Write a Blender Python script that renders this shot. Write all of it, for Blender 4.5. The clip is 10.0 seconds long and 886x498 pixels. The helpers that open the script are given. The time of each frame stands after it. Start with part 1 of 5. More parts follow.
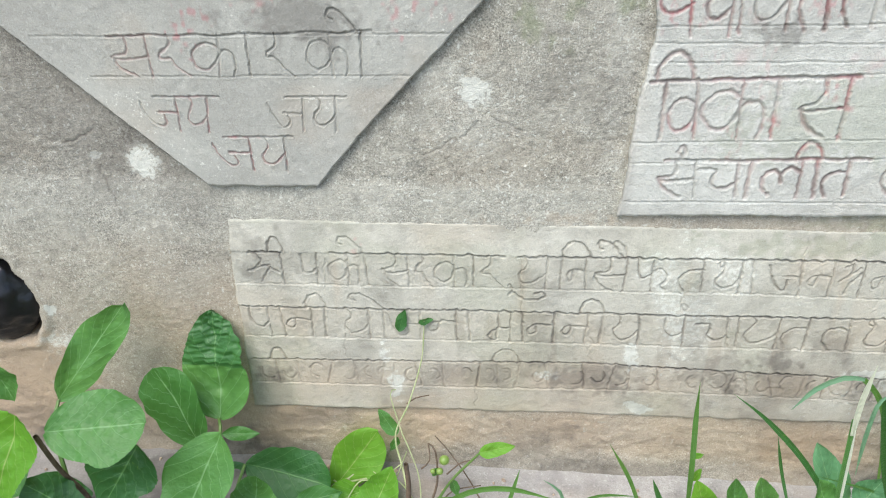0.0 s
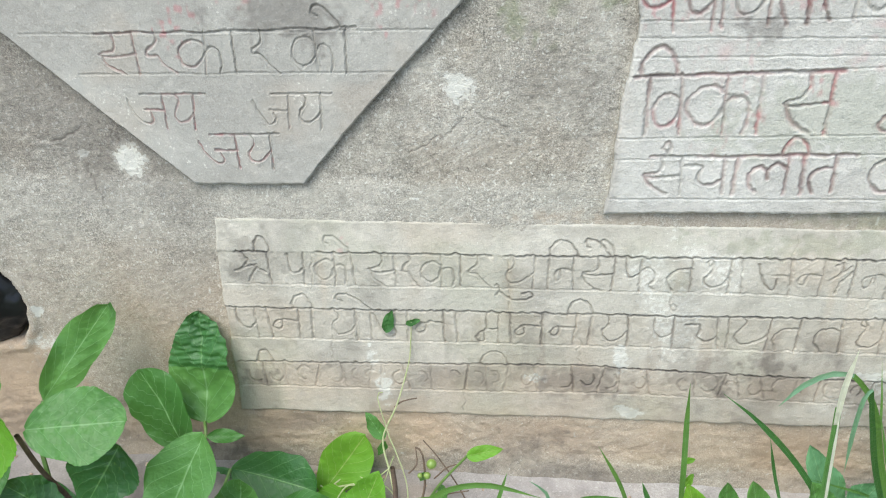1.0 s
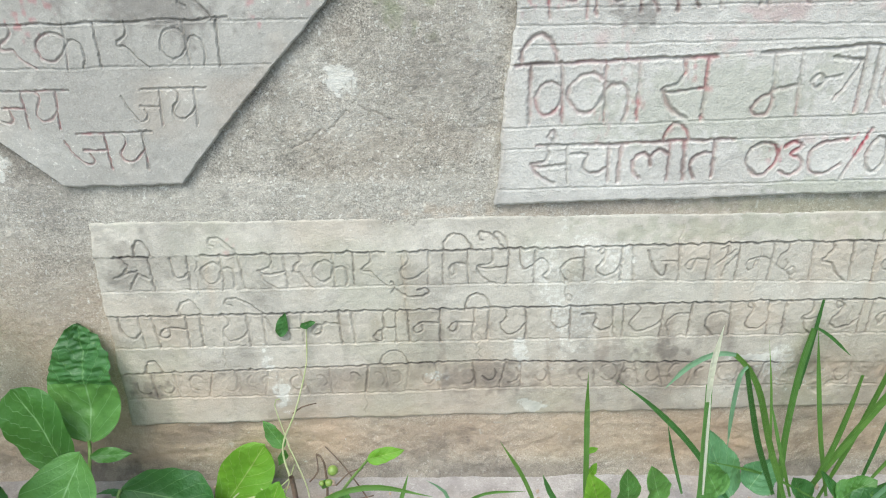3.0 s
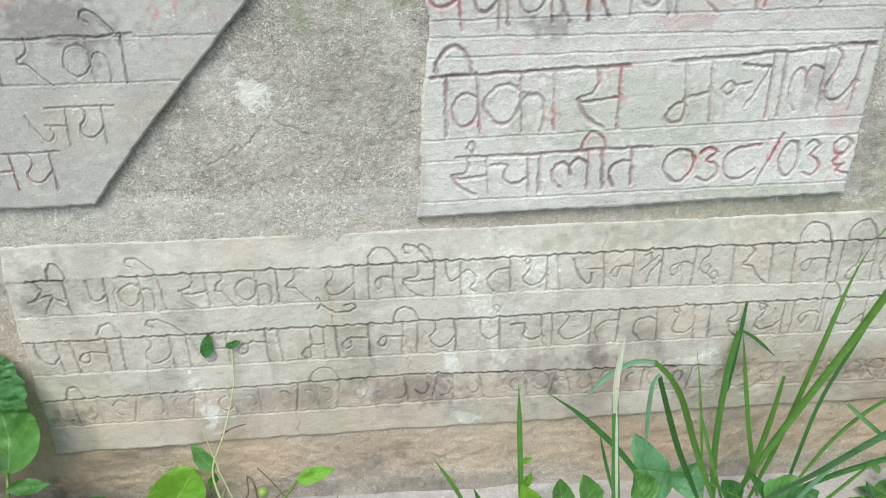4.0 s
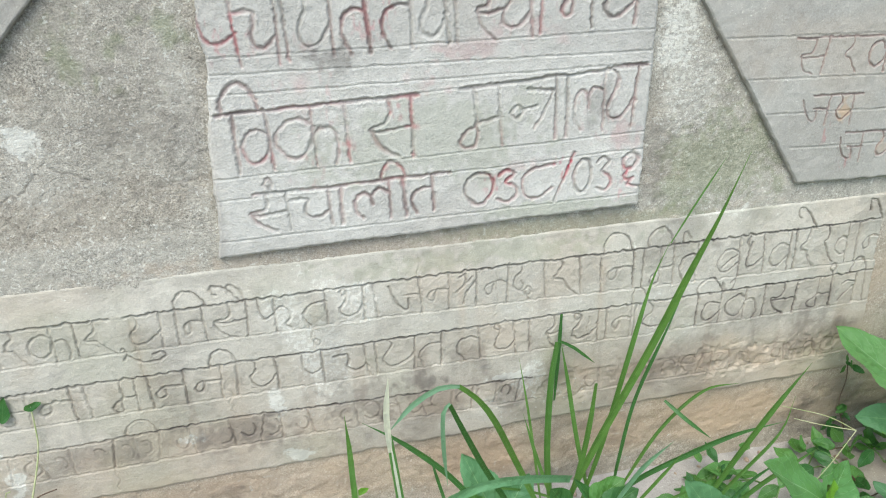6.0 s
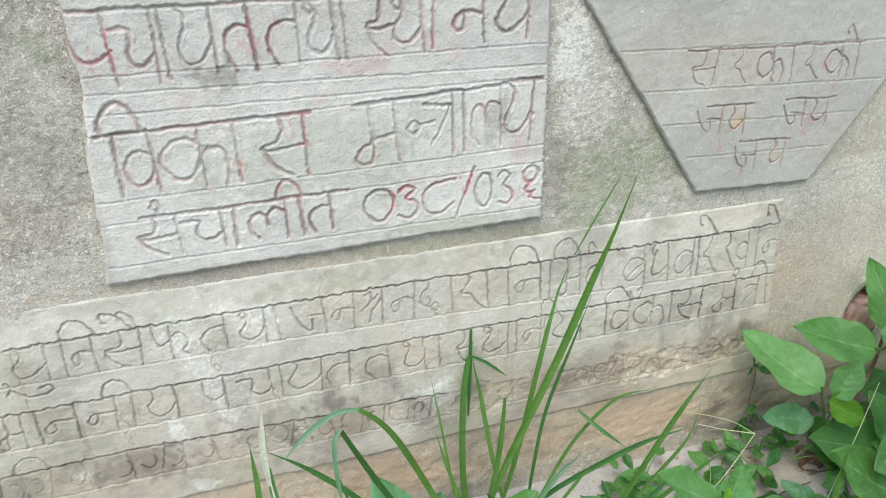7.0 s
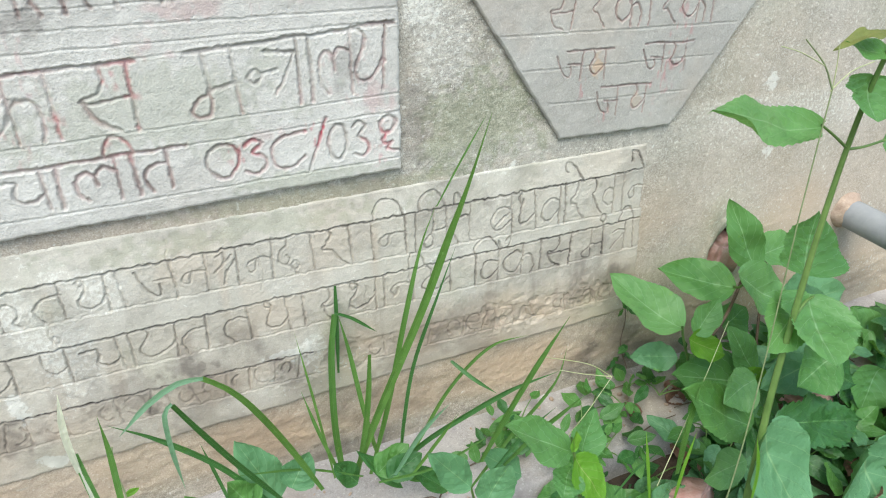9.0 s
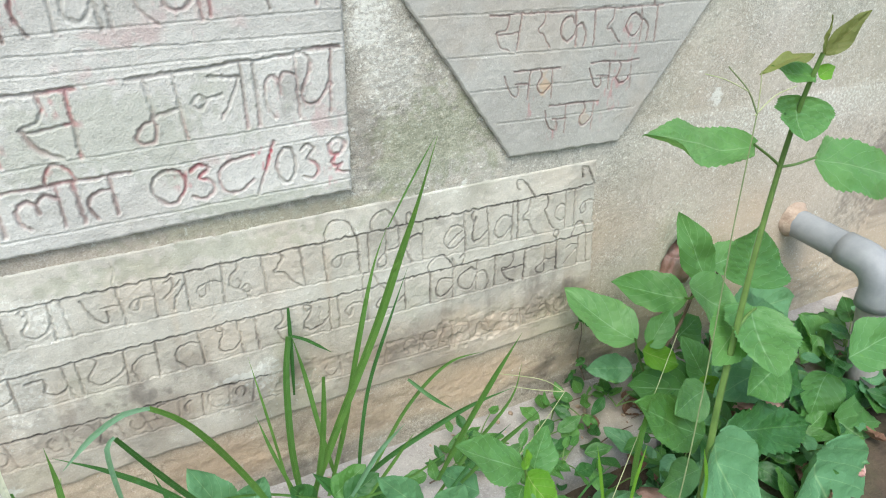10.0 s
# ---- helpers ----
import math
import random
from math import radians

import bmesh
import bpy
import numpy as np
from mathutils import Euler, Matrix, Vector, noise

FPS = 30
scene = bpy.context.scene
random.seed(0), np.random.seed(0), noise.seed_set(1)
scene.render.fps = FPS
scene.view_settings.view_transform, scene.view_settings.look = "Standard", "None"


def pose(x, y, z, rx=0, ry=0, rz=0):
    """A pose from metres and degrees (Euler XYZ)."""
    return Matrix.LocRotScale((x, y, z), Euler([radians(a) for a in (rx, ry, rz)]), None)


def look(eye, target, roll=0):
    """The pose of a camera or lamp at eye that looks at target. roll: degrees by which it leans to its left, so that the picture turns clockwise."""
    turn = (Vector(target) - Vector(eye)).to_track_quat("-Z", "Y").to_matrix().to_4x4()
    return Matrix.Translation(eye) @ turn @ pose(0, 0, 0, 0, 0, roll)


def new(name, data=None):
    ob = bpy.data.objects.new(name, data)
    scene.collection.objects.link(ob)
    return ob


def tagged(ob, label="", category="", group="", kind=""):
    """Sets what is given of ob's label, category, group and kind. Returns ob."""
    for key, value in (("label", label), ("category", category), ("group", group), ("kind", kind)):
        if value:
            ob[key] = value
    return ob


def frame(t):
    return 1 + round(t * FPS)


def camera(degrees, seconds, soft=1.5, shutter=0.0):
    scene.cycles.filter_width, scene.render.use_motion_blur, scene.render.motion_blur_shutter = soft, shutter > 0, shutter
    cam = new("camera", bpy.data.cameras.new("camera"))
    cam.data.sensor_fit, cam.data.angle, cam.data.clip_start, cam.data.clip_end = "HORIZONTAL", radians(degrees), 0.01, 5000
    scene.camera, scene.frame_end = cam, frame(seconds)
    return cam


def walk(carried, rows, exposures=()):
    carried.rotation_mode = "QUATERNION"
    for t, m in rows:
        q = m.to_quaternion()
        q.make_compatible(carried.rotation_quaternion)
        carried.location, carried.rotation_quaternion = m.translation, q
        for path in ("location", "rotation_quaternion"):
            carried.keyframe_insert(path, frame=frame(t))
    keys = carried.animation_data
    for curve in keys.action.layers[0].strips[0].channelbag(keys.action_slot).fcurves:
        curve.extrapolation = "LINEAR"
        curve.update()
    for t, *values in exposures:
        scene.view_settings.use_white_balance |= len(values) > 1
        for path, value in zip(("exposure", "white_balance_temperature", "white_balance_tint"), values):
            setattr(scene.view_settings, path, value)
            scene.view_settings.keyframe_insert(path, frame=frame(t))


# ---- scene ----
cam = camera(65.0, 10.0, soft=1.05)
PATH = [
    (0, (-0.141, -0.857, 0.895), (-0.335, 0.903, -0.037), -1.4),
    (0.5, (-0.117, -0.857, 0.881), (-0.297, 0.903, -0.051), -1.9),
    (1, (-0.114, -0.865, 0.861), (-0.326, 0.923, -0.009), -1.5),
    (1.5, (-0.107, -0.86, 0.829), (-0.286, 0.948, -0.007), -1.2),
    (2, (-0.096, -0.859, 0.826), (-0.243, 0.958, 0.004), -1.4),
    (2.5, (-0.08, -0.855, 0.831), (-0.168, 0.948, -0.029), -1.2),
    (4, (0.0, -0.837, 0.841), (0.068, 0.976, -0.001), -1.4),
    (4.5, (0.024, -0.838, 0.841), (0.142, 0.971, -0.005), -1.5),
    (5, (0.054, -0.84, 0.845), (0.246, 0.965, 0.005), -1.9),
    (5.5, (0.089, -0.836, 0.856), (0.356, 0.96, 0.019), -2.0),
    (7, (0.186, -0.832, 0.867), (0.678, 0.928, 0.054), -1.7),
    (7.5, (0.216, -0.831, 0.871), (0.765, 0.898, 0.029), -1.4),
    (8, (0.247, -0.834, 0.872), (0.856, 0.858, -0.004), -1.2),
    (8.5, (0.258, -0.834, 0.867), (0.901, 0.831, -0.036), -0.9),
    (9, (0.271, -0.828, 0.865), (0.956, 0.787, -0.095), -0.3),
    (9.5, (0.286, -0.832, 0.878), (1.048, 0.771, -0.044), 0.6),
    (10, (0.295, -0.837, 0.88), (1.062, 0.755, -0.057), -0.2),
]
EXPOSURES = ((0, 1.21), (2.5, 1.19), (4, 1.15), (5.5, 1.12), (7, 1.15), (8.5, 1.2), (10, 1.23))
walk(cam, [(t, look(eye, target, roll)) for t, eye, target, roll in PATH], EXPOSURES)

# ---- overcast daylight ----
SUN_UP, SUN_TURN = radians(58), radians(205)
world = bpy.data.worlds.new("overcast_sky")
scene.world = world
world.use_nodes = True
sky = world.node_tree.nodes.new("ShaderNodeTexSky")
sky.sky_type, sky.sun_disc = "NISHITA", False
sky.sun_elevation, sky.sun_rotation = SUN_UP, SUN_TURN
sky.air_density, sky.dust_density, sky.ozone_density = 1.0, 2.0, 1.0
backing = world.node_tree.nodes["Background"]
world.node_tree.links.new(sky.outputs[0], backing.inputs[0])
backing.inputs[1].default_value = 0.12
sun = new("sun", bpy.data.lights.new("sun", "SUN"))
sun.data.energy, sun.data.angle, sun.data.color = 1.2, radians(40), (1.0, 0.99, 0.96)
way = Vector((math.sin(SUN_TURN) * math.cos(SUN_UP), math.cos(SUN_TURN) * math.cos(SUN_UP), math.sin(SUN_UP)))
sun.matrix_world = look(way * 20, (0, 0, 0))


# ---- node helpers ----
def material(name):
    m = bpy.data.materials.new(name)
    m.use_nodes = True
    return m, m.node_tree.nodes, m.node_tree.links, m.node_tree.nodes["Principled BSDF"]


def noise_node(m, scale, detail=6.0, rough=0.6, coords="Object", stretch=(1, 1, 1)):
    nodes, links = m.node_tree.nodes, m.node_tree.links
    co, mp, no = nodes.new("ShaderNodeTexCoord"), nodes.new("ShaderNodeMapping"), nodes.new("ShaderNodeTexNoise")
    mp.inputs["Scale"].default_value = stretch
    no.inputs["Scale"].default_value, no.inputs["Detail"].default_value, no.inputs["Roughness"].default_value = scale, detail, rough
    links.new(co.outputs[coords], mp.inputs[0])
    links.new(mp.outputs[0], no.inputs["Vector"])
    return no.outputs["Fac"]


def ramp(m, source, low, high, steps=((0, 0, 0), (1, 1, 1))):
    r = m.node_tree.nodes.new("ShaderNodeValToRGB")
    r.color_ramp.elements[0].position, r.color_ramp.elements[1].position = low, high
    r.color_ramp.elements[0].color, r.color_ramp.elements[1].color = (*steps[0], 1), (*steps[1], 1)
    m.node_tree.links.new(source, r.inputs[0])
    return r.outputs[0]


def mix(m, fac, a, b, how="MIX"):
    x = m.node_tree.nodes.new("ShaderNodeMix")
    x.data_type, x.blend_type = "RGBA", how
    for socket, value in ((x.inputs[0], fac), (x.inputs[6], a), (x.inputs[7], b)):
        if isinstance(value, bpy.types.NodeSocket):
            m.node_tree.links.new(value, socket)
        elif isinstance(value, tuple):
            socket.default_value = (*value, 1)
        else:
            socket.default_value = value
    return x.outputs[2]


def times(m, a, b, how="MULTIPLY"):
    x = m.node_tree.nodes.new("ShaderNodeMath")
    x.operation = how
    for socket, value in ((x.inputs[0], a), (x.inputs[1], b)):
        if isinstance(value, bpy.types.NodeSocket):
            m.node_tree.links.new(value, socket)
        else:
            socket.default_value = value
    return x.outputs[0]


def attribute(m, name):
    a = m.node_tree.nodes.new("ShaderNodeAttribute")
    a.attribute_name = name
    return a.outputs["Fac"]


def bump(m, source, distance, strength=1.0, onto=None):
    b = m.node_tree.nodes.new("ShaderNodeBump")
    b.inputs["Distance"].default_value, b.inputs["Strength"].default_value = distance, strength
    m.node_tree.links.new(source, b.inputs["Height"])
    if onto:
        m.node_tree.links.new(onto, b.inputs["Normal"])
    return b.outputs[0]


def cement(name, light, dark, grain=0.5, relief=0.0012, dirt=(0.1, 0.088, 0.075), warm=(0.52, 0.385, 0.25), pale=(0.72, 0.73, 0.64), fine=260):
    """Weathered cement: two-scale grey, sand grain, and the stains that its surface carries."""
    m, nodes, links, shader = material(name)
    big = ramp(m, noise_node(m, 5.0, 8, 0.65), 0.32, 0.68)
    colour = mix(m, big, dark, light)
    blot = ramp(m, noise_node(m, 22.0, 6, 0.7), 0.35, 0.7)
    colour = mix(m, times(m, blot, 0.35), colour, dark)
    speck = ramp(m, noise_node(m, fine * 1.5, 3, 0.7), 0.34, 0.66, ((1 - grain,) * 3, (1 + grain * 0.5,) * 3))
    sandy = ramp(m, noise_node(m, 13.0, 5, 0.6), 0.35, 0.65, ((0.25,) * 3, (0.85,) * 3))
    colour = mix(m, sandy, colour, speck, "MULTIPLY")
    grit = ramp(m, noise_node(m, fine * 0.3, 4, 0.75), 0.3, 0.7, ((1 - grain * 0.45,) * 3, (1 + grain * 0.35,) * 3))
    colour = mix(m, 0.8, colour, grit, "MULTIPLY")
    pits = ramp(m, noise_node(m, fine * 0.45, 2, 0.5), 0.27, 0.34, ((0.45,) * 3, (1,) * 3))
    colour = mix(m, grain, colour, pits, "MULTIPLY")
    chips = ramp(m, noise_node(m, fine * 0.7, 2, 0.5), 0.63, 0.69)
    colour = mix(m, times(m, chips, grain * 0.95), colour, pale)
    colour = mix(m, attribute(m, "warm"), colour, warm)
    wash = attribute(m, "pale")
    flakes = times(m, wash, times(m, times(m, noise_node(m, fine * 0.55, 5, 0.75), 0.5, "SUBTRACT"), 2.4), "ADD")
    colour = mix(m, times(m, times(m, ramp(m, flakes, 0.42, 0.58), 0.8), times(m, wash, 0.55), "MAXIMUM"), colour, pale)
    colour = mix(m, attribute(m, "moss"), colour, (0.2, 0.25, 0.12))
    colour = mix(m, attribute(m, "red"), colour, (0.55, 0.05, 0.09))
    colour = mix(m, attribute(m, "dirt"), colour, dirt)
    links.new(colour, shader.inputs["Base Color"])
    shader.inputs["Roughness"].default_value = 0.92
    shader.inputs["Specular IOR Level"].default_value = 0.2
    coarse = bump(m, noise_node(m, fine * 0.25, 5, 0.65), relief * 1.5)
    links.new(bump(m, noise_node(m, fine * 1.7, 2, 0.5), relief * 0.5, 1.0, coarse), shader.inputs["Normal"])
    return m


WALL_MAT = cement("old_plaster", (0.54, 0.521, 0.436), (0.4, 0.384, 0.312), 0.7, 0.0018, fine=310)
SLAB_MAT = cement("pale_cement", (0.64, 0.643, 0.575), (0.555, 0.555, 0.49), 0.2, 0.0014)
GREY_MAT = cement("grey_cement", (0.475, 0.475, 0.415), (0.39, 0.385, 0.335), 0.22, 0.0008, fine=330)
LOW_MAT = cement("worn_cement", (0.625, 0.606, 0.508), (0.48, 0.463, 0.378), 0.2, 0.0011, fine=320)
PLINTH_MAT = cement("plinth_concrete", (0.46, 0.438, 0.405), (0.35, 0.33, 0.3), 0.3, 0.0012)


# ---- height fields ----
def lattice(x, z, size, seed):
    """Smooth value noise, -1 to 1, with cells of that size."""
    u, v = x / size + 997.3, z / size + 991.7
    i, j = np.floor(u).astype(np.int64), np.floor(v).astype(np.int64)
    f, g = u - i, v - j
    f, g = f * f * (3 - 2 * f), g * g * (3 - 2 * g)

    def h(a, b):
        n = (a * 374761393 + b * 668265263 + seed * 974711) & 0x7FFFFFFF
        n = ((n ^ (n >> 13)) * 1274126177) & 0x7FFFFFFF
        return ((n ^ (n >> 16)) & 0xFFFF) / 32767.5 - 1
    return (h(i, j) * (1 - f) + h(i + 1, j) * f) * (1 - g) + (h(i, j + 1) * (1 - f) + h(i + 1, j + 1) * f) * g


def fractal(x, z, size, seed, octaves=4):
    return sum(lattice(x, z, size / 2 ** k, seed + k) / 2 ** k for k in range(octaves)) / 1.7


def smooth(x, a, b):
    s = np.clip((x - a) / (b - a), 0, 1)
    return s * s * (3 - 2 * s)


def blob(x, z, cx, cz, rx, rz, seed=5, ragged=0.45):
    """A stain with a ragged edge, 1 in its middle."""
    d = np.hypot((x - cx) / rx, (z - cz) / rz) + ragged * fractal(x, z, min(rx, rz) * 0.9, seed, 4) + 0.6 * ragged * lattice(x, z, 0.0065, seed + 3)
    return 1 - smooth(d, 0.5, 1.15)


STAINS = ("dirt", "pale", "warm", "red", "moss")


def sheet(name, x, y, z, mat, back=None, axis=1, marks=None):
    """A grid of points as one mesh; back closes it to a solid, down to that coordinate on the axis."""
    rows, cols = x.shape
    co = np.stack([x, y, z], -1).reshape(-1, 3)
    idx = np.arange(rows * cols).reshape(rows, cols)
    quads = np.stack([idx[:-1, :-1], idx[:-1, 1:], idx[1:, 1:], idx[1:, :-1]], -1).reshape(-1, 4)
    front = len(quads)
    n = len(co)
    if back is not None:
        rim = np.concatenate([idx[0, :-1], idx[:-1, -1], idx[-1, :0:-1], idx[:0:-1, 0]])
        a = co[rim]
        b = a.copy()
        b[:, axis] = back
        k = len(rim)
        co = np.concatenate([co, a, b])
        s, nxt = np.arange(k), np.roll(np.arange(k), -1)
        quads = np.concatenate([quads, np.stack([n + nxt, n + s, n + k + s, n + k + nxt], -1)])
    me = bpy.data.meshes.new(name)
    me.vertices.add(len(co))
    me.vertices.foreach_set("co", co.astype(np.float32).ravel())
    me.loops.add(quads.size)
    me.loops.foreach_set("vertex_index", quads.astype(np.int32).ravel())
    me.polygons.add(len(quads))
    me.polygons.foreach_set("loop_start", np.arange(0, quads.size, 4, dtype=np.int32))
    flags = np.zeros(len(quads), bool)
    flags[:front] = True
    me.polygons.foreach_set("use_smooth", flags)
    for key in STAINS:
        values = np.zeros(len(co), np.float32)
        if marks and key in marks:
            v = np.clip(marks[key], 0, 1).reshape(-1)
            values[:n] = v
            if back is not None:
                values[n:n + k] = v[rim]
                values[n + k:] = v[rim]
        me.attributes.new(key, "FLOAT", "POINT").data.foreach_set("value", values)
    me.update(calc_edges=True)
    me.validate()
    me.materials.append(mat)
    return new(name, me)


def empty(name, place=(0, 0, 0)):
    ob = new(name)
    ob.empty_display_size = 0.05
    ob.location = place
    return ob


# ---- letters: strokes in percent of the width, from the leftmost point to the stem, and of the height from base to headline ----
LETTERS = {
    "sa": "44,100 47,78 40,62 22,56 2,54 0,46 40,45 100,50|2,47 10,28 32,11 62,0|100,100 100,0",
    "ra": "40,100 44,82 28,66 4,57 2,47 26,45 40,42 62,22 100,2",
    "ka": "60,100 62,50 61,0|61,66 44,80 18,76 2,52 10,26 32,16 52,32 62,52 74,62 90,58 98,40 97,18 92,2",
    "aa": "50,100 50,0",
    "ja": "0,82 14,46 34,18 52,12 62,26 58,46|42,54 100,52|100,100 100,0",
    "ya": "14,97 30,86 26,70 8,54 2,36 20,20 50,20 76,33 98,50|100,100 100,0",
    "va": "100,60 62,70 22,64 0,42 14,20 50,16 84,28 100,42|100,100 100,0",
    "ba": "100,60 62,70 22,64 0,42 14,20 50,16 84,28 100,42|16,26 86,58|100,100 100,0",
    "ta": "100,66 60,70 18,60 0,38 10,16 26,2|100,100 100,0",
    "tha": "36,84 22,97 10,86 24,76 38,84 32,64 10,46 6,28 32,16 68,22 100,44|100,100 100,0",
    "na": "100,57 62,61 40,61 18,57 2,43 14,29 34,34 38,57|100,100 100,0",
    "ma": "43,100 43,44 20,34 2,16 14,4 36,7 44,24 42,44 70,45 100,48|100,100 100,0",
    "pa": "2,98 6,58 24,37 58,34 100,48|100,100 100,0",
    "cha": "0,74 44,73 42,56 36,38 52,24 78,28 100,42|100,100 100,0",
    "la": "22,6 2,28 4,58 24,72 44,64 50,42|48,62 66,76 100,68|100,100 100,0",
    "shri": "8,97 34,93 40,70 14,46 0,40|14,46 64,62|52,60 92,40|62,58 42,22 32,4|100,100 100,0",
    "shra": "2,86 28,93 36,74 12,56 0,50|12,54 42,66 74,86|40,40 100,70|52,48 30,8|100,100 100,0",
    "pha": "2,97 6,60 22,42 54,52|54,100 54,0|54,56 74,70 92,60 100,38 86,18 96,2",
    "dva": "46,100 46,80 18,70 4,46 22,30 46,38 40,54|26,36 46,20 70,2|46,30 78,38 84,20 60,14 48,28",
    "dha": "18,94 4,82 18,72 34,82 24,62 8,42 20,22 58,24 100,44|100,100 100,0",
    "kha": "16,100 22,80 12,64 0,57 18,42 34,18 50,6|100,62 82,68 58,58 56,36 74,22 100,34|100,100 100,0",
    "ntra": "0,52 14,62 27,51 12,42 2,50|26,56 58,58|38,86 98,79|94,77 76,50 52,22|100,100 100,0",
    "tra": "100,70 50,72 20,66|10,14 50,38 96,58|100,100 100,0",
    "half": "44,100 47,78 40,62 22,56 2,54 0,46 40,45 92,50|2,47 12,26 36,9 66,-2",
    "five": "2,96 6,56 24,39 60,40 100,54|100,100 100,0",
    "arch": "2,98 4,120 26,142 60,144 86,124 100,100",
    "hook": "16,126 2,134 8,148 34,146 62,128 84,110 100,98",
    "dot": "50,112 4,124 46,138 96,126 56,112",
    "low": "0,-12 26,-32 64,-36 96,-24 88,-8 66,-14",
    "comma": "20,4 70,10 90,-6 40,-20",
    "reph": "0,100 40,128 100,112",
    "0": "46,98 14,80 0,46 20,12 52,2 88,24 100,64 80,92 44,98",
    "3": "8,84 46,98 76,82 38,58 82,46 92,22 54,2 6,12",
    "8": "100,94 40,90 6,72 0,36 20,8 58,6 92,24",
    "9": "82,78 52,98 14,84 16,60 48,54 78,70|44,54 18,36 34,24 58,26 36,12 100,-2",
    "/": "0,-14 100,120",
}


def curve_through(pts, step):
    """A smooth line through points, with samples about a step apart."""
    p = np.asarray(pts, float)
    p = np.concatenate([[2 * p[0] - p[1]], p, [2 * p[-1] - p[-2]]])
    out = []
    for a, b, c, d in zip(p[:-3], p[1:-2], p[2:-1], p[3:]):
        n = max(2, int(np.linalg.norm(c - b) / step))
        t = (np.arange(n) / n)[:, None]
        out.append(0.5 * (2 * b + (c - a) * t + (2 * a - 5 * b + 4 * c - d) * t ** 2 + (3 * b - 3 * c + d - a) * t ** 3))
    return np.concatenate(out + [p[-2:-1]])


def write(strokes, items, head, base, wide=0.0019, deep=0.0026, wobble=0.0006):
    """Scratches letters, each given as name:left:stem along the wall, between a base and a headline."""
    for item in items.split():
        name, *ends = item.split(":")
        ends = [float(q) for q in ends]
        x0, x1 = ends if len(ends) == 2 else (ends[0] - 0.006, ends[0] + 0.006)
        rnd = random.Random(item)
        shear = rnd.gauss(0.0, 0.04)
        for line in LETTERS[name].split("|"):
            pts = []
            for pair in line.split():
                u, v = (float(q) / 100 for q in pair.split(","))
                x = x0 + (x1 - x0) * u
                zh, zb = float(head(x)), float(base(x))
                pts.append((x + (shear * (v - 0.5)) * (zh - zb) + rnd.gauss(0, wobble), zb + (zh - zb) * v + rnd.gauss(0, wobble)))
            line = curve_through(pts, 0.003)
            line += np.array([(rnd.gauss(0, 0.4 * wobble), rnd.gauss(0, 0.4 * wobble)) for _ in line])
            strokes.append((line, wide * rnd.uniform(0.8, 1.15), deep * rnd.uniform(0.65, 1.15)))


def scratch(strokes, x0, x1, z0, z1, wide=0.0018, deep=0.0024, wobble=0.0007):
    n = max(3, int((x1 - x0) / 0.02))
    rnd = random.Random(f"{x0} {z0}")
    pts = [(x0 + (x1 - x0) * k / n, z0 + (z1 - z0) * k / n + rnd.gauss(0, wobble)) for k in range(n + 1)]
    strokes.append((curve_through(pts, 0.004), wide, deep))


def carve(x, z, strokes, ragged=0.0):
    """How deep the strokes cut at each point, and how near their middle it lies."""
    depth, near = np.zeros_like(x), np.zeros_like(x)
    rough = 1 + 0.45 * lattice(x, z, 0.004, 31)
    xr = x + ragged * (lattice(x, z, 0.0045, 33) + 0.6 * lattice(x, z, 0.012, 35))
    zr = z + ragged * (lattice(x, z, 0.0045, 34) + 0.6 * lattice(x, z, 0.012, 36))
    for pts, wide, deep in strokes:
        reach = wide * 2.6 + 2 * ragged
        lo, hi = pts.min(0) - reach, pts.max(0) + reach
        inside = np.nonzero((x > lo[0]) & (x < hi[0]) & (z > lo[1]) & (z < hi[1]))
        if not len(inside[0]):
            continue
        q = np.stack([xr[inside], zr[inside]], -1)
        best = np.full(len(q), 9.0)
        for a, b in zip(pts[:-1], pts[1:]):
            ab = b - a
            s = np.clip(((q - a) @ ab) / max(ab @ ab, 1e-12), 0, 1)
            best = np.minimum(best, np.hypot(*(q - a - s[:, None] * ab).T))
        d = best / (wide * rough[inside])
        cut = deep * np.clip(1 - (d / 1.15) ** 2, 0, 1) - 0.0005 * np.exp(-((d - 1.7) / 0.4) ** 2)
        depth[inside] = np.where(np.abs(cut) > np.abs(depth[inside]), cut, depth[inside])
        near[inside] = np.maximum(near[inside], np.exp(-(d / 0.95) ** 2) * min(1, deep / 0.0022))
    return depth, near


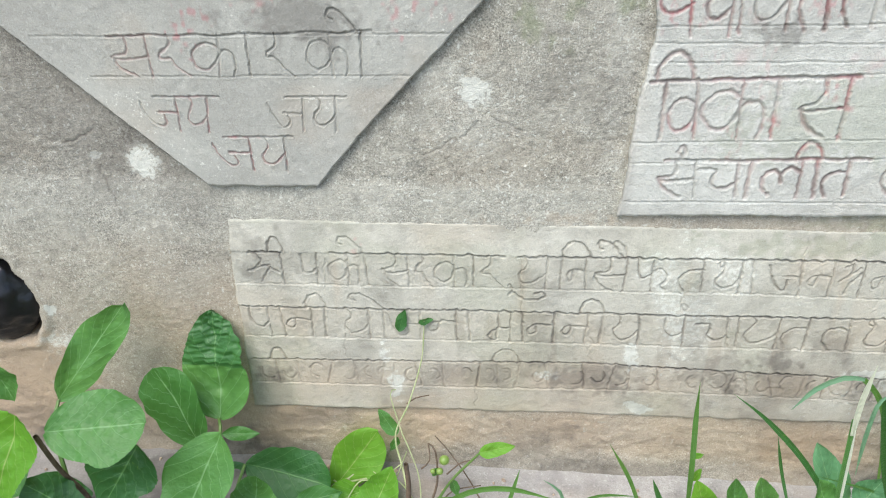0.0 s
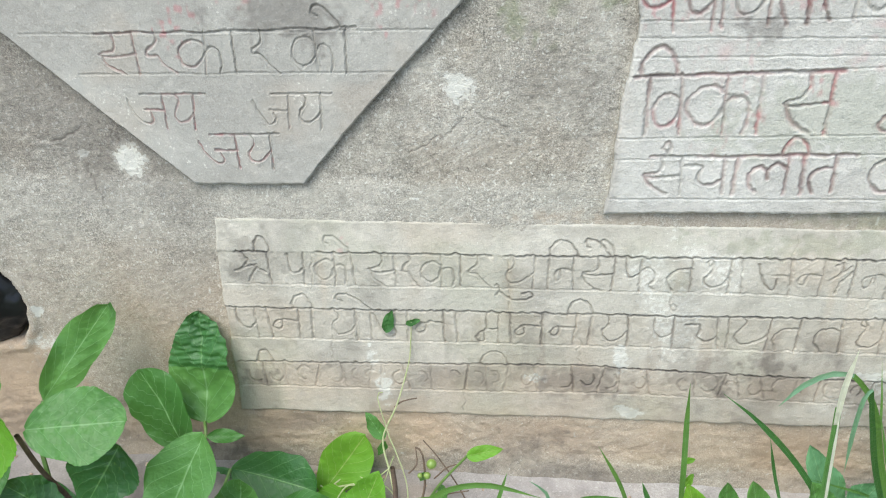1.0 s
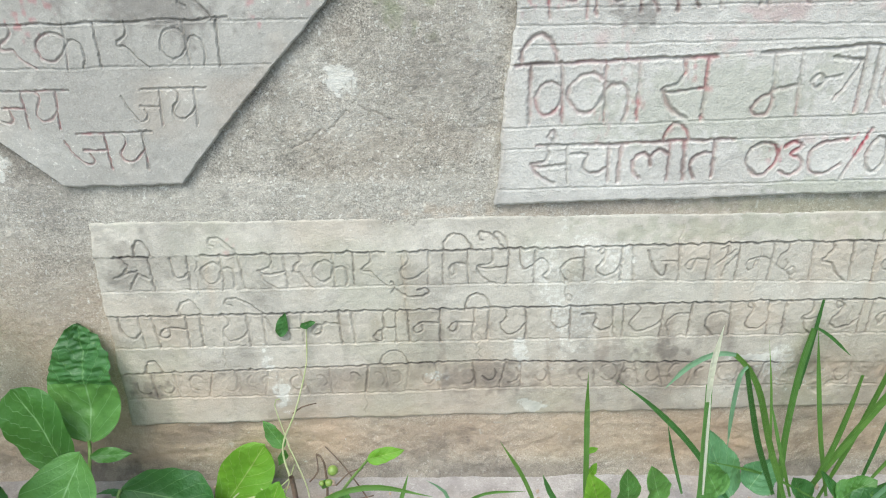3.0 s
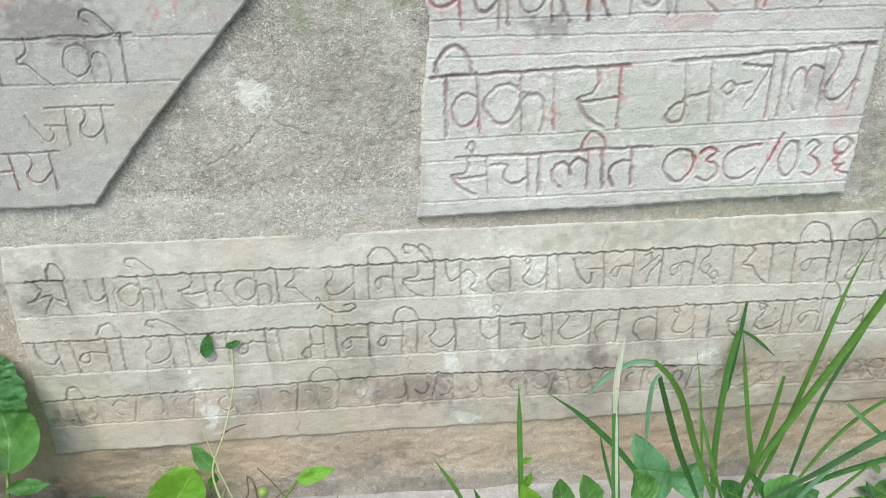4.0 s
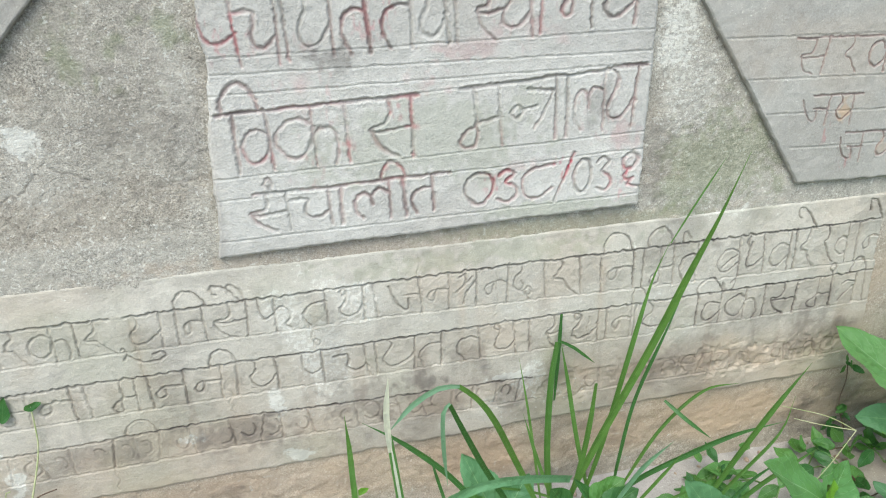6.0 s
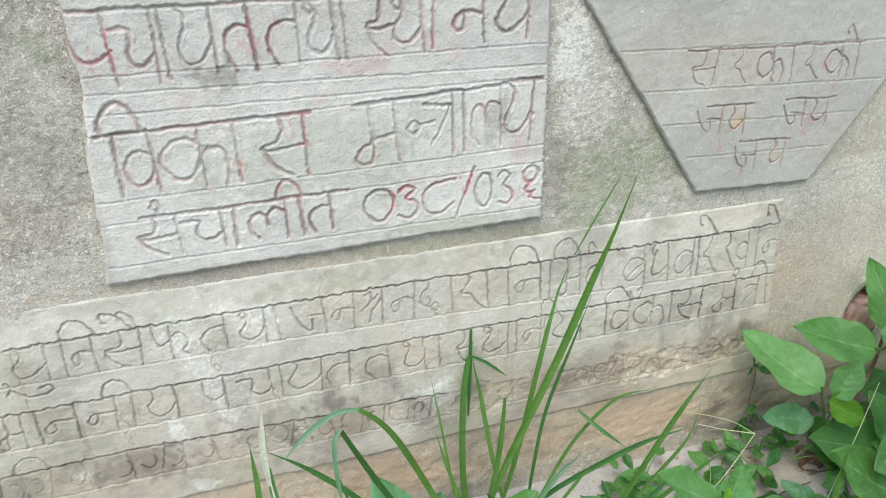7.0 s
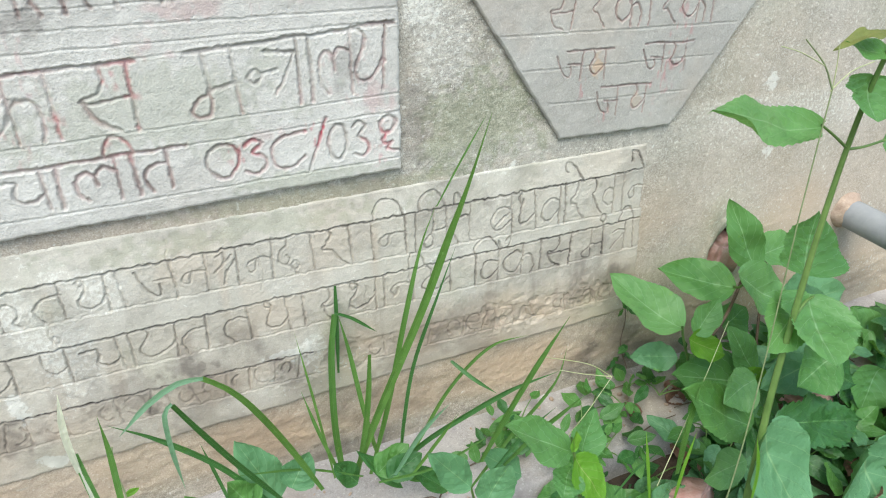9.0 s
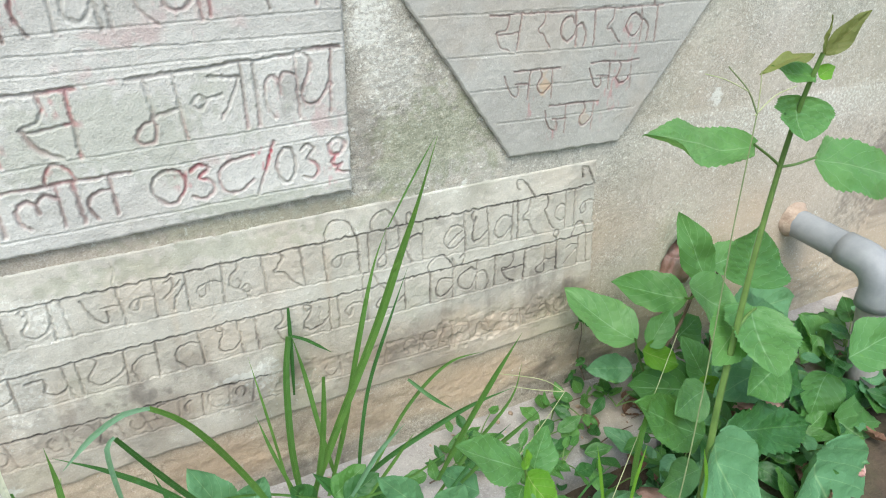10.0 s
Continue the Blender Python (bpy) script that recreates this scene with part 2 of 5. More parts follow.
def slab(name, left, right, bottom, top, strokes, scribes, face, mat, marks, step=0.0014, thick=0.03, rough=0.0006, label="", round_off=0.002, sink=0.0, ragged=0.0004, ink=0.5, bands=(), scored=0.3):
    """A cement slab on the wall; left and right are edges by height, bottom and top by place along the wall."""
    z_lo, z_hi = bottom(0.0), top(0.0)
    rows = int((z_hi - z_lo) / step)
    cols = int(max(right(z_hi) - left(z_hi), right(z_lo) - left(z_lo)) / step)
    v, u = np.meshgrid(np.linspace(0, 1, rows), np.linspace(0, 1, cols), indexing="ij")
    zz = z_lo + (z_hi - z_lo) * v
    seed = int(900 * abs(left(z_lo))) % 97
    start = left(zz) + 0.0011 * lattice(zz, zz * 0, 0.014, seed) + 0.0007 * lattice(zz, zz * 0, 0.004, seed + 1)
    end = right(zz) + 0.0011 * lattice(zz, zz * 0, 0.014, seed + 2) + 0.0007 * lattice(zz, zz * 0, 0.004, seed + 3)
    x = start + (end - start) * u
    foot = bottom(x) + 0.0009 * lattice(x, x * 0, 0.013, seed + 4) + 0.0006 * lattice(x, x * 0, 0.004, seed + 5)
    z = foot + (top(x) - foot) * v
    depth, near = carve(x, z, strokes, ragged)
    fine, fnear = carve(x, z, scribes)
    edge = np.minimum(np.minimum(x - start, end - x), np.minimum(z - foot, top(x) - z))
    worn = round_off * (1 + 0.8 * fractal(x, z, 0.02, 77, 3))
    y = face + depth + fine + rough * fractal(x, z, 0.012, 3, 4) + 2.4 * rough * fractal(x, z, 0.15, 9, 3)
    y += np.maximum(worn, 0.0005) * (1 - smooth(edge, 0, 0.0035)) ** 2
    for low, high in bands:
        inside = smooth(z, low(x) - 0.001, low(x) + 0.001) * (1 - smooth(z, high(x) - 0.001, high(x) + 0.001))
        y += inside * (0.0007 + 0.0005 * fractal(x, z, 0.006, 19, 3) + 0.0004 * lattice(x, z, 0.02, 23))
    y += sink * np.maximum(smooth(v, 0.8, 1.0), smooth(u, 0.93, 1.0))
    stains = marks(x, z, near, u, v)
    y += stains.pop("flaked", 0.0) * 0.0024 * (np.abs(fractal(x, z, 0.03, 25, 5)) * 1.5 - 0.5 + smooth(lattice(x, z, 0.012, 26), 0.1, 0.3))
    stains["dirt"] = np.clip(stains.get("dirt", 0) + near * ink * stains.pop("worn", 1.0) * (1 + 0.5 * lattice(x, z, 0.03, 12)) + scored * fnear, 0, 1)
    ob = sheet(name, x, y, z, mat, face + thick, 1, stains)
    return tagged(ob, label, "wall plaque")


# ---- wall ----
def spaced(lo, a, b, hi, fine, coarse):
    return np.unique(np.concatenate([np.arange(lo, a, coarse), np.arange(a, b, fine), np.arange(b, hi + coarse, coarse)]).round(5))


def crack(x, z, x0, z0, x1, z1, seed, wide=0.0016):
    """A jagged crack between two points, 1 along its middle."""
    n = max(6, int(math.hypot(x1 - x0, z1 - z0) / 0.006))
    rnd = random.Random(seed)
    pts = np.array([(x0 + (x1 - x0) * k / n + rnd.gauss(0, 0.0022), z0 + (z1 - z0) * k / n + rnd.gauss(0, 0.0022)) for k in range(n + 1)])
    best = np.full(x.shape, 9.0)
    for a, b in zip(pts[:-1], pts[1:]):
        ab = b - a
        s = np.clip(((x - a[0]) * ab[0] + (z - a[1]) * ab[1]) / (ab @ ab), 0, 1)
        best = np.minimum(best, np.hypot(x - a[0] - s * ab[0], z - a[1] - s * ab[1]))
    return np.exp(-(best / wide) ** 2)


HOLES = ((-0.955, 0.318, 0.072, 0.078), (1.196, 0.245, 0.046, 0.052))
def closer(values, a, b, fine):
    """Denser steps between a and b, where the cracks run."""
    return np.concatenate([values[values < a], np.arange(a, b, fine), values[values >= b]])


wx, wz = np.meshgrid(closer(closer(spaced(-3.0, -1.1, 1.75, 3.6, 0.003, 0.05), -0.35, 0.01, 0.0015), -0.7, -0.61, 0.0015), closer(spaced(0.0, 0.035, 0.83, 2.3, 0.003, 0.05), 0.53, 0.71, 0.0015))
calm = 1 - 0.65 * smooth(wx, 0.93, 1.08)
wy = 0.007 - calm * (0.0013 * fractal(wx, wz, 0.09, 21, 5) + 0.0005 * fractal(wx, wz, 0.007, 27, 3))
wy -= 0.0006 * calm * smooth(lattice(wx, wz, 0.007, 41), 0.45, 0.9)
wy -= 0.014 * smooth(0.075 - wz, 0, 0.075) ** 2
wy -= (0.0022 * np.abs(fractal(wx, wz, 0.045, 77, 4)) + 0.0016 * fractal(wx * 0.45, wz, 0.011, 78, 4)) * smooth(0.165 - wz, 0, 0.03)
for cx, cz, rx, rz in HOLES:
    d = np.hypot((wx - cx) / rx, (wz - cz) / rz) + 0.3 * fractal(wx, wz, 0.05, 61, 3)
    wy += 0.09 * (1 - smooth(d, 0.86, 1.02)) - 0.004 * np.exp(-((d - 1.15) / 0.15) ** 2)
joint = 0.536 + 0.004 * fractal(wx, wz * 0, 0.2, 71, 3)
below = (1 - smooth(wz, joint - 0.012, joint + 0.006))
wy -= 0.0012 * below
gaps = crack(wx, wz, -0.265, 0.575, -0.215, 0.598, 1, 0.001) + crack(wx, wz, -0.215, 0.598, -0.18, 0.628, 2, 0.0008) + crack(wx, wz, -0.17, 0.63, -0.13, 0.61, 7, 0.0011) + crack(wx, wz, -0.76, 0.585, -0.71, 0.61, 3)
gaps += crack(wx, wz, -0.72, 0.55, -0.70, 0.47, 4, 0.0012) + 0.5 * crack(wx, wz, -0.06, 0.6, 0.0, 0.602, 5, 0.001)
for k, (a, b, c, d) in enumerate(((-0.24, 0.585, -0.215, 0.545), (-0.73, 0.66, -0.7, 0.6), (-0.8, 0.6, -0.74, 0.58), (0.6, 0.6, 0.64, 0.66), (-0.13, 0.72, -0.06, 0.7))):
    gaps += 0.55 * crack(wx, wz, a, b, c, d, 20 + k, 0.001)
wy += 0.0011 * np.clip(gaps, 0, 1)
wall_pale = np.zeros_like(wx)
for k, (cx, cz, rx, rz, a) in enumerate(((-0.653, 0.562, 0.027, 0.029, 0.4), (-0.193, 0.66, 0.024, 0.024, 0.55), (-0.225, 0.67, 0.06, 0.03, 0.3), (-0.2, 0.62, 0.09, 0.04, 0.16), (-0.72, 0.57, 0.014, 0.006, 0.9),
                                         (0.615, 0.68, 0.05, 0.14, 0.36), (0.6, 0.76, 0.03, 0.09, 0.25), (1.218, 0.554, 0.016, 0.02, 0.5), (1.244, 0.431, 0.014, 0.02, 0.45), (1.08, 0.6, 0.04, 0.05, 0.15), (-0.862, 0.31, 0.012, 0.014, 0.9), (-0.86, 0.25, 0.035, 0.02, 0.5), (-0.44, 0.655, 0.02, 0.01, 0.6), (-0.014, 0.7, 0.02, 0.16, 0.25))):
    spot = blob(wx, wz, cx, cz, rx, rz, 100 + k, 0.5)
    wall_pale += a * spot * smooth(lattice(wx, wz, 0.0055, 140 + k) + 1.5 * spot, 0.2, 1.0)
for cx, cz, r in ((-0.653, 0.562, 0.019), (-0.193, 0.662, 0.009)):
    wall_pale += 1.4 * smooth(1.15 - np.hypot(wx - cx, wz - cz) / r + 0.55 * lattice(wx, wz, 0.008, 151) + 0.5 * lattice(wx, wz, 0.004, 152), 0.05, 0.35) * (0.4 + 0.6 * smooth(lattice(wx, wz, 0.0035, 153) + 0.6 * lattice(wx, wz, 0.009, 154), -0.35, 0.15))
wall_pale += 0.5 * smooth(lattice(wx, wz, 0.0075, 43), 0.84, 0.97) + 0.2 * below * smooth(wz, 0.42, 0.5)
wall_pale += 0.35 * smooth(fractal(wx, wz, 0.05, 47, 4), 0.25, 0.6) * blob(wx, wz, 0.64, 0.66, 0.12, 0.2, 8)
wall_warm = (0.4 + 0.35 * fractal(wx, wz, 0.12, 50, 4)) * smooth(0.17 - wz + 0.02 * fractal(wx, wz, 0.1, 51, 4), -0.04, 0.05) * smooth(wz, 0.05, 0.09)
wall_warm += 0.55 * blob(wx, wz, -0.93, 0.17, 0.13, 0.13, 53) + (0.2 + 0.35 * smooth(fractal(wx, wz, 0.2, 55, 4), -0.2, 0.6)) * smooth(0.5 - wz, 0, 0.2)
wall_warm += 0.22 * smooth(wx, 0.98, 1.15) * smooth(0.78 - wz + 0.1 * fractal(wx, wz, 0.3, 57, 3), 0, 0.2) + 0.3 * blob(wx, wz, 0.28, 0.487, 0.4, 0.018, 58)
wall_dirt_dark = 0.35 * np.clip(gaps, 0, 1) + 0.2 * blob(wx, wz, -0.78, 0.63, 0.12, 0.16, 59, 0.8) * (1 - below) + 0.05 * blob(wx, wz, -0.1, 0.7, 0.16, 0.2, 60, 0.8)
wall_dirt_dark += 0.04 * (1 - below) * (1 - smooth(wx, 0.5, 0.6)) + 0.22 * smooth(fractal(wx, wz, 0.16, 63, 5), 0.1, 0.6) * (1 - 0.7 * smooth(wx, 0.5, 0.6)) * smooth(wx, -1.0, -0.9) * (1 - smooth(wx, 0.9, 1.1))
wall_dirt_dark += 0.25 * smooth(fractal(wx * 0.4, wz, 0.06, 65, 4), 0.15, 0.5) * smooth(0.16 - wz, 0, 0.06) + 0.6 * blob(wx, wz, 1.76, 0.36, 0.16, 0.16, 66)
# left end of the wall darker overall, more so above the joint
wall_dirt_dark += (0.12 + 0.1 * smooth(wz, 0.53, 0.6) + 0.1 * fractal(wx, wz, 0.1, 73, 5)) * (1 - smooth(wx, -0.62, -0.5))
# darker beside the middle slab and along the wall's bottom edge
wall_dirt_dark += 0.3 * blob(wx, wz, 0.59, 0.56, 0.025, 0.07, 67, 0.6) + 0.25 * (1 - smooth(wz, 0.045, 0.07))
wall_dirt_dark += (0.1 + 0.3 * smooth(fractal(wx, wz, 0.035, 79, 5), 0.0, 0.45)) * smooth(0.165 - wz, 0, 0.03) * smooth(fractal(wx, wz, 0.2, 80, 3), -0.3, 0.3)
wall_warm += 0.08 * smooth(fractal(wx, wz, 0.07, 157, 5), 0.05, 0.5) * (1 - below)
wall_dirt_dark += 0.2 * smooth(lattice(wx, wz, 0.011, 158) + 0.5 * lattice(wx, wz, 0.005, 159), 0.75, 1.1) * (1 - smooth(wx, 0.9, 1.05))
wall_moss = 0.4 * blob(wx, wz, 0.7, 0.56, 0.12, 0.08, 68, 0.7) + 0.3 * blob(wx, wz, 0.45, 0.49, 0.2, 0.015, 69) + 0.5 * blob(wx, wz, -0.09, 0.755, 0.09, 0.05, 70, 0.7) * smooth(fractal(wx, wz, 0.03, 76, 4), -0.2, 0.3) + 0.14 * smooth(wx, 0.95, 1.1) * smooth(fractal(wx, wz, 0.2, 72, 4), -0.4, 0.4)
crust = np.zeros_like(wx)
for cx, cz, r in ((-0.653, 0.562, 0.024), (-0.193, 0.662, 0.013)):
    crust = np.maximum(crust, 1 - smooth(np.hypot(wx - cx, wz - cz) / r, 0.7, 1.2))
wall_dirt_dark *= 1 - 0.9 * crust
wall = sheet("wall_front", wx, wy, wz, WALL_MAT, 0.25, 1, {"pale": np.clip(wall_pale + 0.35 * smooth(wx, 0.95, 1.15) * (0.7 + 0.3 * fractal(wx, wz, 0.1, 75, 4)), 0, 1.0), "warm": np.clip(wall_warm, 0, 0.8), "dirt": np.clip(wall_dirt_dark, 0, 0.85), "moss": wall_moss})
tagged(wall, "weathered grey cement plaster tank wall with cracks and stains", "wall", kind="structure")

# ---- carved slabs ----
LINE = dict(wide=0.0012, deep=0.0011, wobble=0.0004)


def span(a, b, lo, hi):
    return lambda s: a + (b - a) * (s - lo) / (hi - lo)


# middle slab
text, scribes = [], []
BOLD = dict(wide=0.0023, deep=0.0024)
row = span(0.809, 0.812, 0.017, 0.5), span(0.731, 0.751, 0.05, 0.5)
write(text, "pa:0.017:0.057 cha:0.058:0.103 aa:0.112 ya:0.125:0.164 ta:0.174:0.204 ta:0.221:0.255 tha:0.264:0.297 aa:0.309 half:0.335:0.369 tha:0.363:0.401 aa:0.414 na:0.438:0.477 ya:0.493:0.536", *row, **BOLD)
scratch(text, 0.016, 0.545, 0.809, 0.812, **BOLD)
row = span(0.679, 0.684, 0.029, 0.26), span(0.606, 0.611, 0.039, 0.25)
write(text, "aa:0.040 arch:0.026:0.070 va:0.047:0.079 ka:0.085:0.161 aa:0.171 sa:0.200:0.251", *row, **BOLD)
scratch(text, 0.022, 0.259, 0.679, 0.684, **BOLD)
row = span(0.687, 0.702, 0.312, 0.558), span(0.609, 0.621, 0.306, 0.543)
write(text, "ma:0.307:0.363 ntra:0.376:0.435 aa:0.451 la:0.461:0.500 ya:0.506:0.543", *row, **BOLD)
scratch(text, 0.312, 0.557, 0.687, 0.702, **BOLD)
row = span(0.578, 0.584, 0.05, 0.296), span(0.528, 0.532, 0.053, 0.269)
write(text, "sa:0.046:0.090 dot:0.062:0.073 cha:0.095:0.141 aa:0.157 la:0.172:0.218 aa:0.237 arch:0.209:0.240 ta:0.245:0.274", *row, **BOLD)
scratch(text, 0.05, 0.296, 0.577, 0.584, **BOLD)
row = span(0.579, 0.588, 0.317, 0.56), span(0.534, 0.538, 0.313, 0.562)
write(text, "0:0.315:0.353 3:0.358:0.388 8:0.393:0.437 /:0.437:0.464 0:0.464:0.489 3:0.495:0.518 9:0.531:0.561", *row, **BOLD)
for a, b in ((0.742, 0.745), (0.724, 0.719), (0.7, 0.704), (0.677, 0.7), (0.601, 0.615), (0.573, 0.592), (0.52, 0.529)):
    scratch(scribes, 0.004, 0.562, a, b, **LINE)


def middle_marks(x, z, near, u, v):
    red = np.zeros_like(x)
    for cx, cz, r, a in ((0.045, 0.765, 0.03, 1), (0.245, 0.665, 0.028, 0.8), (0.245, 0.6, 0.015, 0.7), (0.13, 0.69, 0.06, 0.35), (0.23, 0.585, 0.02, 0.4), (0.36, 0.565, 0.03, 0.8),
                         (0.45, 0.575, 0.018, 1), (0.53, 0.55, 0.03, 0.7), (0.06, 0.62, 0.02, 0.5), (0.17, 0.625, 0.02, 0.5), (0.5, 0.65, 0.05, 0.3), (0.12, 0.6, 0.02, 0.4), (0.21, 0.78, 0.03, 0.7), (0.4, 0.77, 0.05, 0.3)):
        red = np.maximum(red, a * blob(x, z, cx, cz, r, r, int(cx * 900), 0.5))
    wash = 0.16 * smooth(fractal(x, z, 0.05, 86, 4), 0.0, 0.5) * (blob(x, z, 0.18, 0.7, 0.12, 0.02, 85, 0.6) + blob(x, z, 0.35, 0.745, 0.2, 0.02, 84, 0.6) + blob(x, z, 0.47, 0.6, 0.1, 0.04, 83, 0.7))
    smear = wash + 0.6 * red * near + 0.22 * near * smooth(lattice(x, z, 0.05, 87), -0.4, 0.6) + 0.4 * red * smooth(lattice(x * 2.2, z, 0.007, 88), 0.0, 0.8) * smooth(lattice(x, z, 0.02, 89), -0.3, 0.5)
    dirt = 0.38 * blob(x, z, 0.165, 0.735, 0.03, 0.02, 90, 0.6) + 0.28 * blob(x, z, 0.5, 0.66, 0.02, 0.035, 91, 0.7) + 0.28 * (1 - smooth(x, 0.0, 0.02 + 0.01 * lattice(x, z, 0.03, 92)))
    dirt += 0.14 * smooth(fractal(x, z, 0.12, 93, 4), 0.0, 0.6) + (0.13 + 0.1 * fractal(x, z, 0.06, 98, 4)) * smooth(z, 0.69, 0.75)
    return {"worn": 0.65 + 0.5 * smooth(lattice(x, z, 0.03, 97), -0.3, 0.6), "red": smear, "dirt": dirt, "moss": 0.22 * blob(x, z, 0.28, 0.63, 0.15, 0.05, 94, 0.8) + 0.3 * blob(x, z, 0.42, 0.52, 0.12, 0.012, 95), "warm": 0.12 * smooth(fractal(x, z, 0.2, 96, 3), 0.1, 0.6)}


slab("carved_plaque", lambda z: 0.0 + 0.02 * smooth(z, 0.5, 0.75) + 0.003 * lattice(z, z * 0, 0.03, 4), span(0.561, 0.565, 0.5, 0.8), span(0.499, 0.512, 0.0, 0.56), span(0.91, 0.91, 0, 1), text, scribes, -0.004, SLAB_MAT, middle_marks,
     label="pale cement plaque carved with Devanagari lettering and red paint traces", ragged=0.0006, ink=0.42, scored=0.1)

# the two tapering slabs
TAPERS = (
    ("left", span(-0.549, -0.795, 0.531, 0.751), lambda z: np.where(z < 0.613, -0.411 + (z - 0.532) * 0.9, -0.338 + (z - 0.613) * 0.985), span(0.531, 0.533, -0.55, -0.41),
     (("sa:-0.654:-0.606 ra:-0.591:-0.555 ka:-0.549:-0.490 aa:-0.475 ra:-0.452:-0.418 ka:-0.402:-0.347 aa:-0.330 hook:-0.369:-0.332", -0.657, -0.316, 0.733, 0.738, 0.682, 0.683),
      ("ja:-0.632:-0.581 ya:-0.569:-0.541", -0.612, -0.522, 0.656, 0.657, 0.612, 0.608),
      ("ja:-0.459:-0.413 ya:-0.399:-0.370", -0.434, -0.355, 0.657, 0.657, 0.610, 0.610),
      ("ja:-0.542:-0.491 ya:-0.476:-0.443", -0.525, -0.430, 0.602, 0.604, 0.556, 0.555)),
     ((-0.76, -0.222, 0.733, 0.735), (-0.69, -0.272, 0.682, 0.684))),
    ("right", span(0.828, 0.633, 0.515, 0.773), span(0.984, 1.171, 0.512, 0.75), span(0.516, 0.511, 0.825, 0.985),
     (("sa:0.779:0.814 ra:0.844:0.866 ka:0.881:0.924 aa:0.940 ra:0.962:0.986 ka:0.998:1.039 aa:1.053 hook:1.025:1.048", 0.768, 1.062, 0.721, 0.715, 0.674, 0.664),
      ("ja:0.793:0.833 ya:0.847:0.873", 0.808, 0.886, 0.644, 0.641, 0.602, 0.598),
      ("ja:0.938:0.974 ya:0.989:1.015", 0.939, 1.028, 0.642, 0.638, 0.600, 0.596),
      ("ja:0.863:0.901 ya:0.927:0.951", 0.871, 0.960, 0.587, 0.582, 0.542, 0.539)),
     ((0.665, 1.145, 0.727, 0.716), (0.705, 1.105, 0.671, 0.66), (0.74, 1.07, 0.622, 0.614), (0.785, 1.03, 0.571, 0.565))))
for side, left, right, bottom, rows, lines in TAPERS:
    text, scribes = [], []
    thin = dict(wide=0.0014, deep=0.0019)
    for letters, a, b, h0, h1, b0, b1 in rows:
        write(text, letters, span(h0, h1, a, b), span(b0, b1, a, b), wobble=0.0007, **thin)
        scratch(text, a, b, h0, h1, **thin)
    for a, b, z0, z1 in lines:
        scratch(scribes, a, b, z0, z1, **LINE)

    def taper_marks(x, z, near, u, v, side=side):
        dirt = (0.24 if side == "left" else 0.1) * smooth(fractal(x, z, 0.15, 110, 5), -0.2, 0.6)
        red = np.zeros_like(x)
        warm = 0.15 * smooth(fractal(x, z, 0.1, 112, 4), 0.1, 0.6)
        pale = 0.4 * smooth(fractal(x, z, 0.09, 111, 5), 0.1, 0.5)
        if side == "left":
            dirt += 0.4 * blob(x, z, -0.39, 0.755, 0.09, 0.04, 113, 0.6)
            for cx, cz in ((-0.46, 0.79), (-0.27, 0.76), (-0.22, 0.78), (-0.55, 0.75)):
                red = np.maximum(red, 0.3 * blob(x, z, cx, cz, 0.03, 0.03, 7, 0.8) * smooth(lattice(x * 1.5, z, 0.008, 15), 0.1, 0.8))
        else:
            warm += 0.7 * blob(x, z, 0.861, 0.617, 0.011, 0.017, 114, 0.5) + 0.3 * blob(x, z, 0.935, 0.56, 0.01, 0.012, 115, 0.5)
            for cx, cz, r in ((0.875, 0.545, 0.018), (0.99, 0.6, 0.03), (1.0, 0.66, 0.03), (0.835, 0.59, 0.02), (0.97, 0.57, 0.025)):
                red = np.maximum(red, 0.26 * blob(x, z, cx, cz, r * 0.6, r, 9, 0.7) * smooth(lattice(x * 1.6, z * 0.5, 0.006, 17), -0.1, 0.8))
        if side == "left":
            red = red + near * (0.3 * blob(x, z, -0.49, 0.575, 0.08, 0.04, 116, 0.7) + 0.3 * blob(x, z, -0.56, 0.63, 0.05, 0.04, 117, 0.7) + 0.2 * blob(x, z, -0.6, 0.71, 0.08, 0.04, 118, 0.7))
        else:
            red = red + 0.2 * near
        return {"worn": 0.58 if side == "left" else 0.95, "dirt": dirt, "red": red, "warm": warm, "pale": pale * 0.6}

    slab("carved_plaque", left, right, bottom, span(0.9, 0.9, 0, 1), text, scribes, -0.003, GREY_MAT, taper_marks,
         scored=0.08, label="grey tapering cement plaque carved with a Devanagari slogan" if side == "left" else "grey tapering cement plaque with slogan and rusty drips")

# long lower slab
text, scribes = [], []


def height(points):
    xs, zs = zip(*points)
    return lambda x: np.interp(x, xs, zs)


HEAD1, BASE1 = height(((-0.55, 0.427), (-0.1, 0.431), (0.36, 0.438), (1.0, 0.441))), height(((-0.55, 0.374), (0.2, 0.383), (0.7, 0.375), (1.0, 0.371)))
HEAD2, BASE2 = height(((-0.55, 0.333), (-0.1, 0.34), (0.43, 0.349), (1.0, 0.353))), height(((-0.55, 0.28), (0.3, 0.293), (1.0, 0.298)))
HEAD3, BASE3 = height(((-0.55, 0.235), (-0.25, 0.245), (-0.03, 0.253), (0.26, 0.248), (1.0, 0.24))), height(((-0.55, 0.19), (-0.18, 0.198), (0.06, 0.206), (1.0, 0.205)))
WORN = dict(wide=0.0016, deep=0.0021, wobble=0.0008)
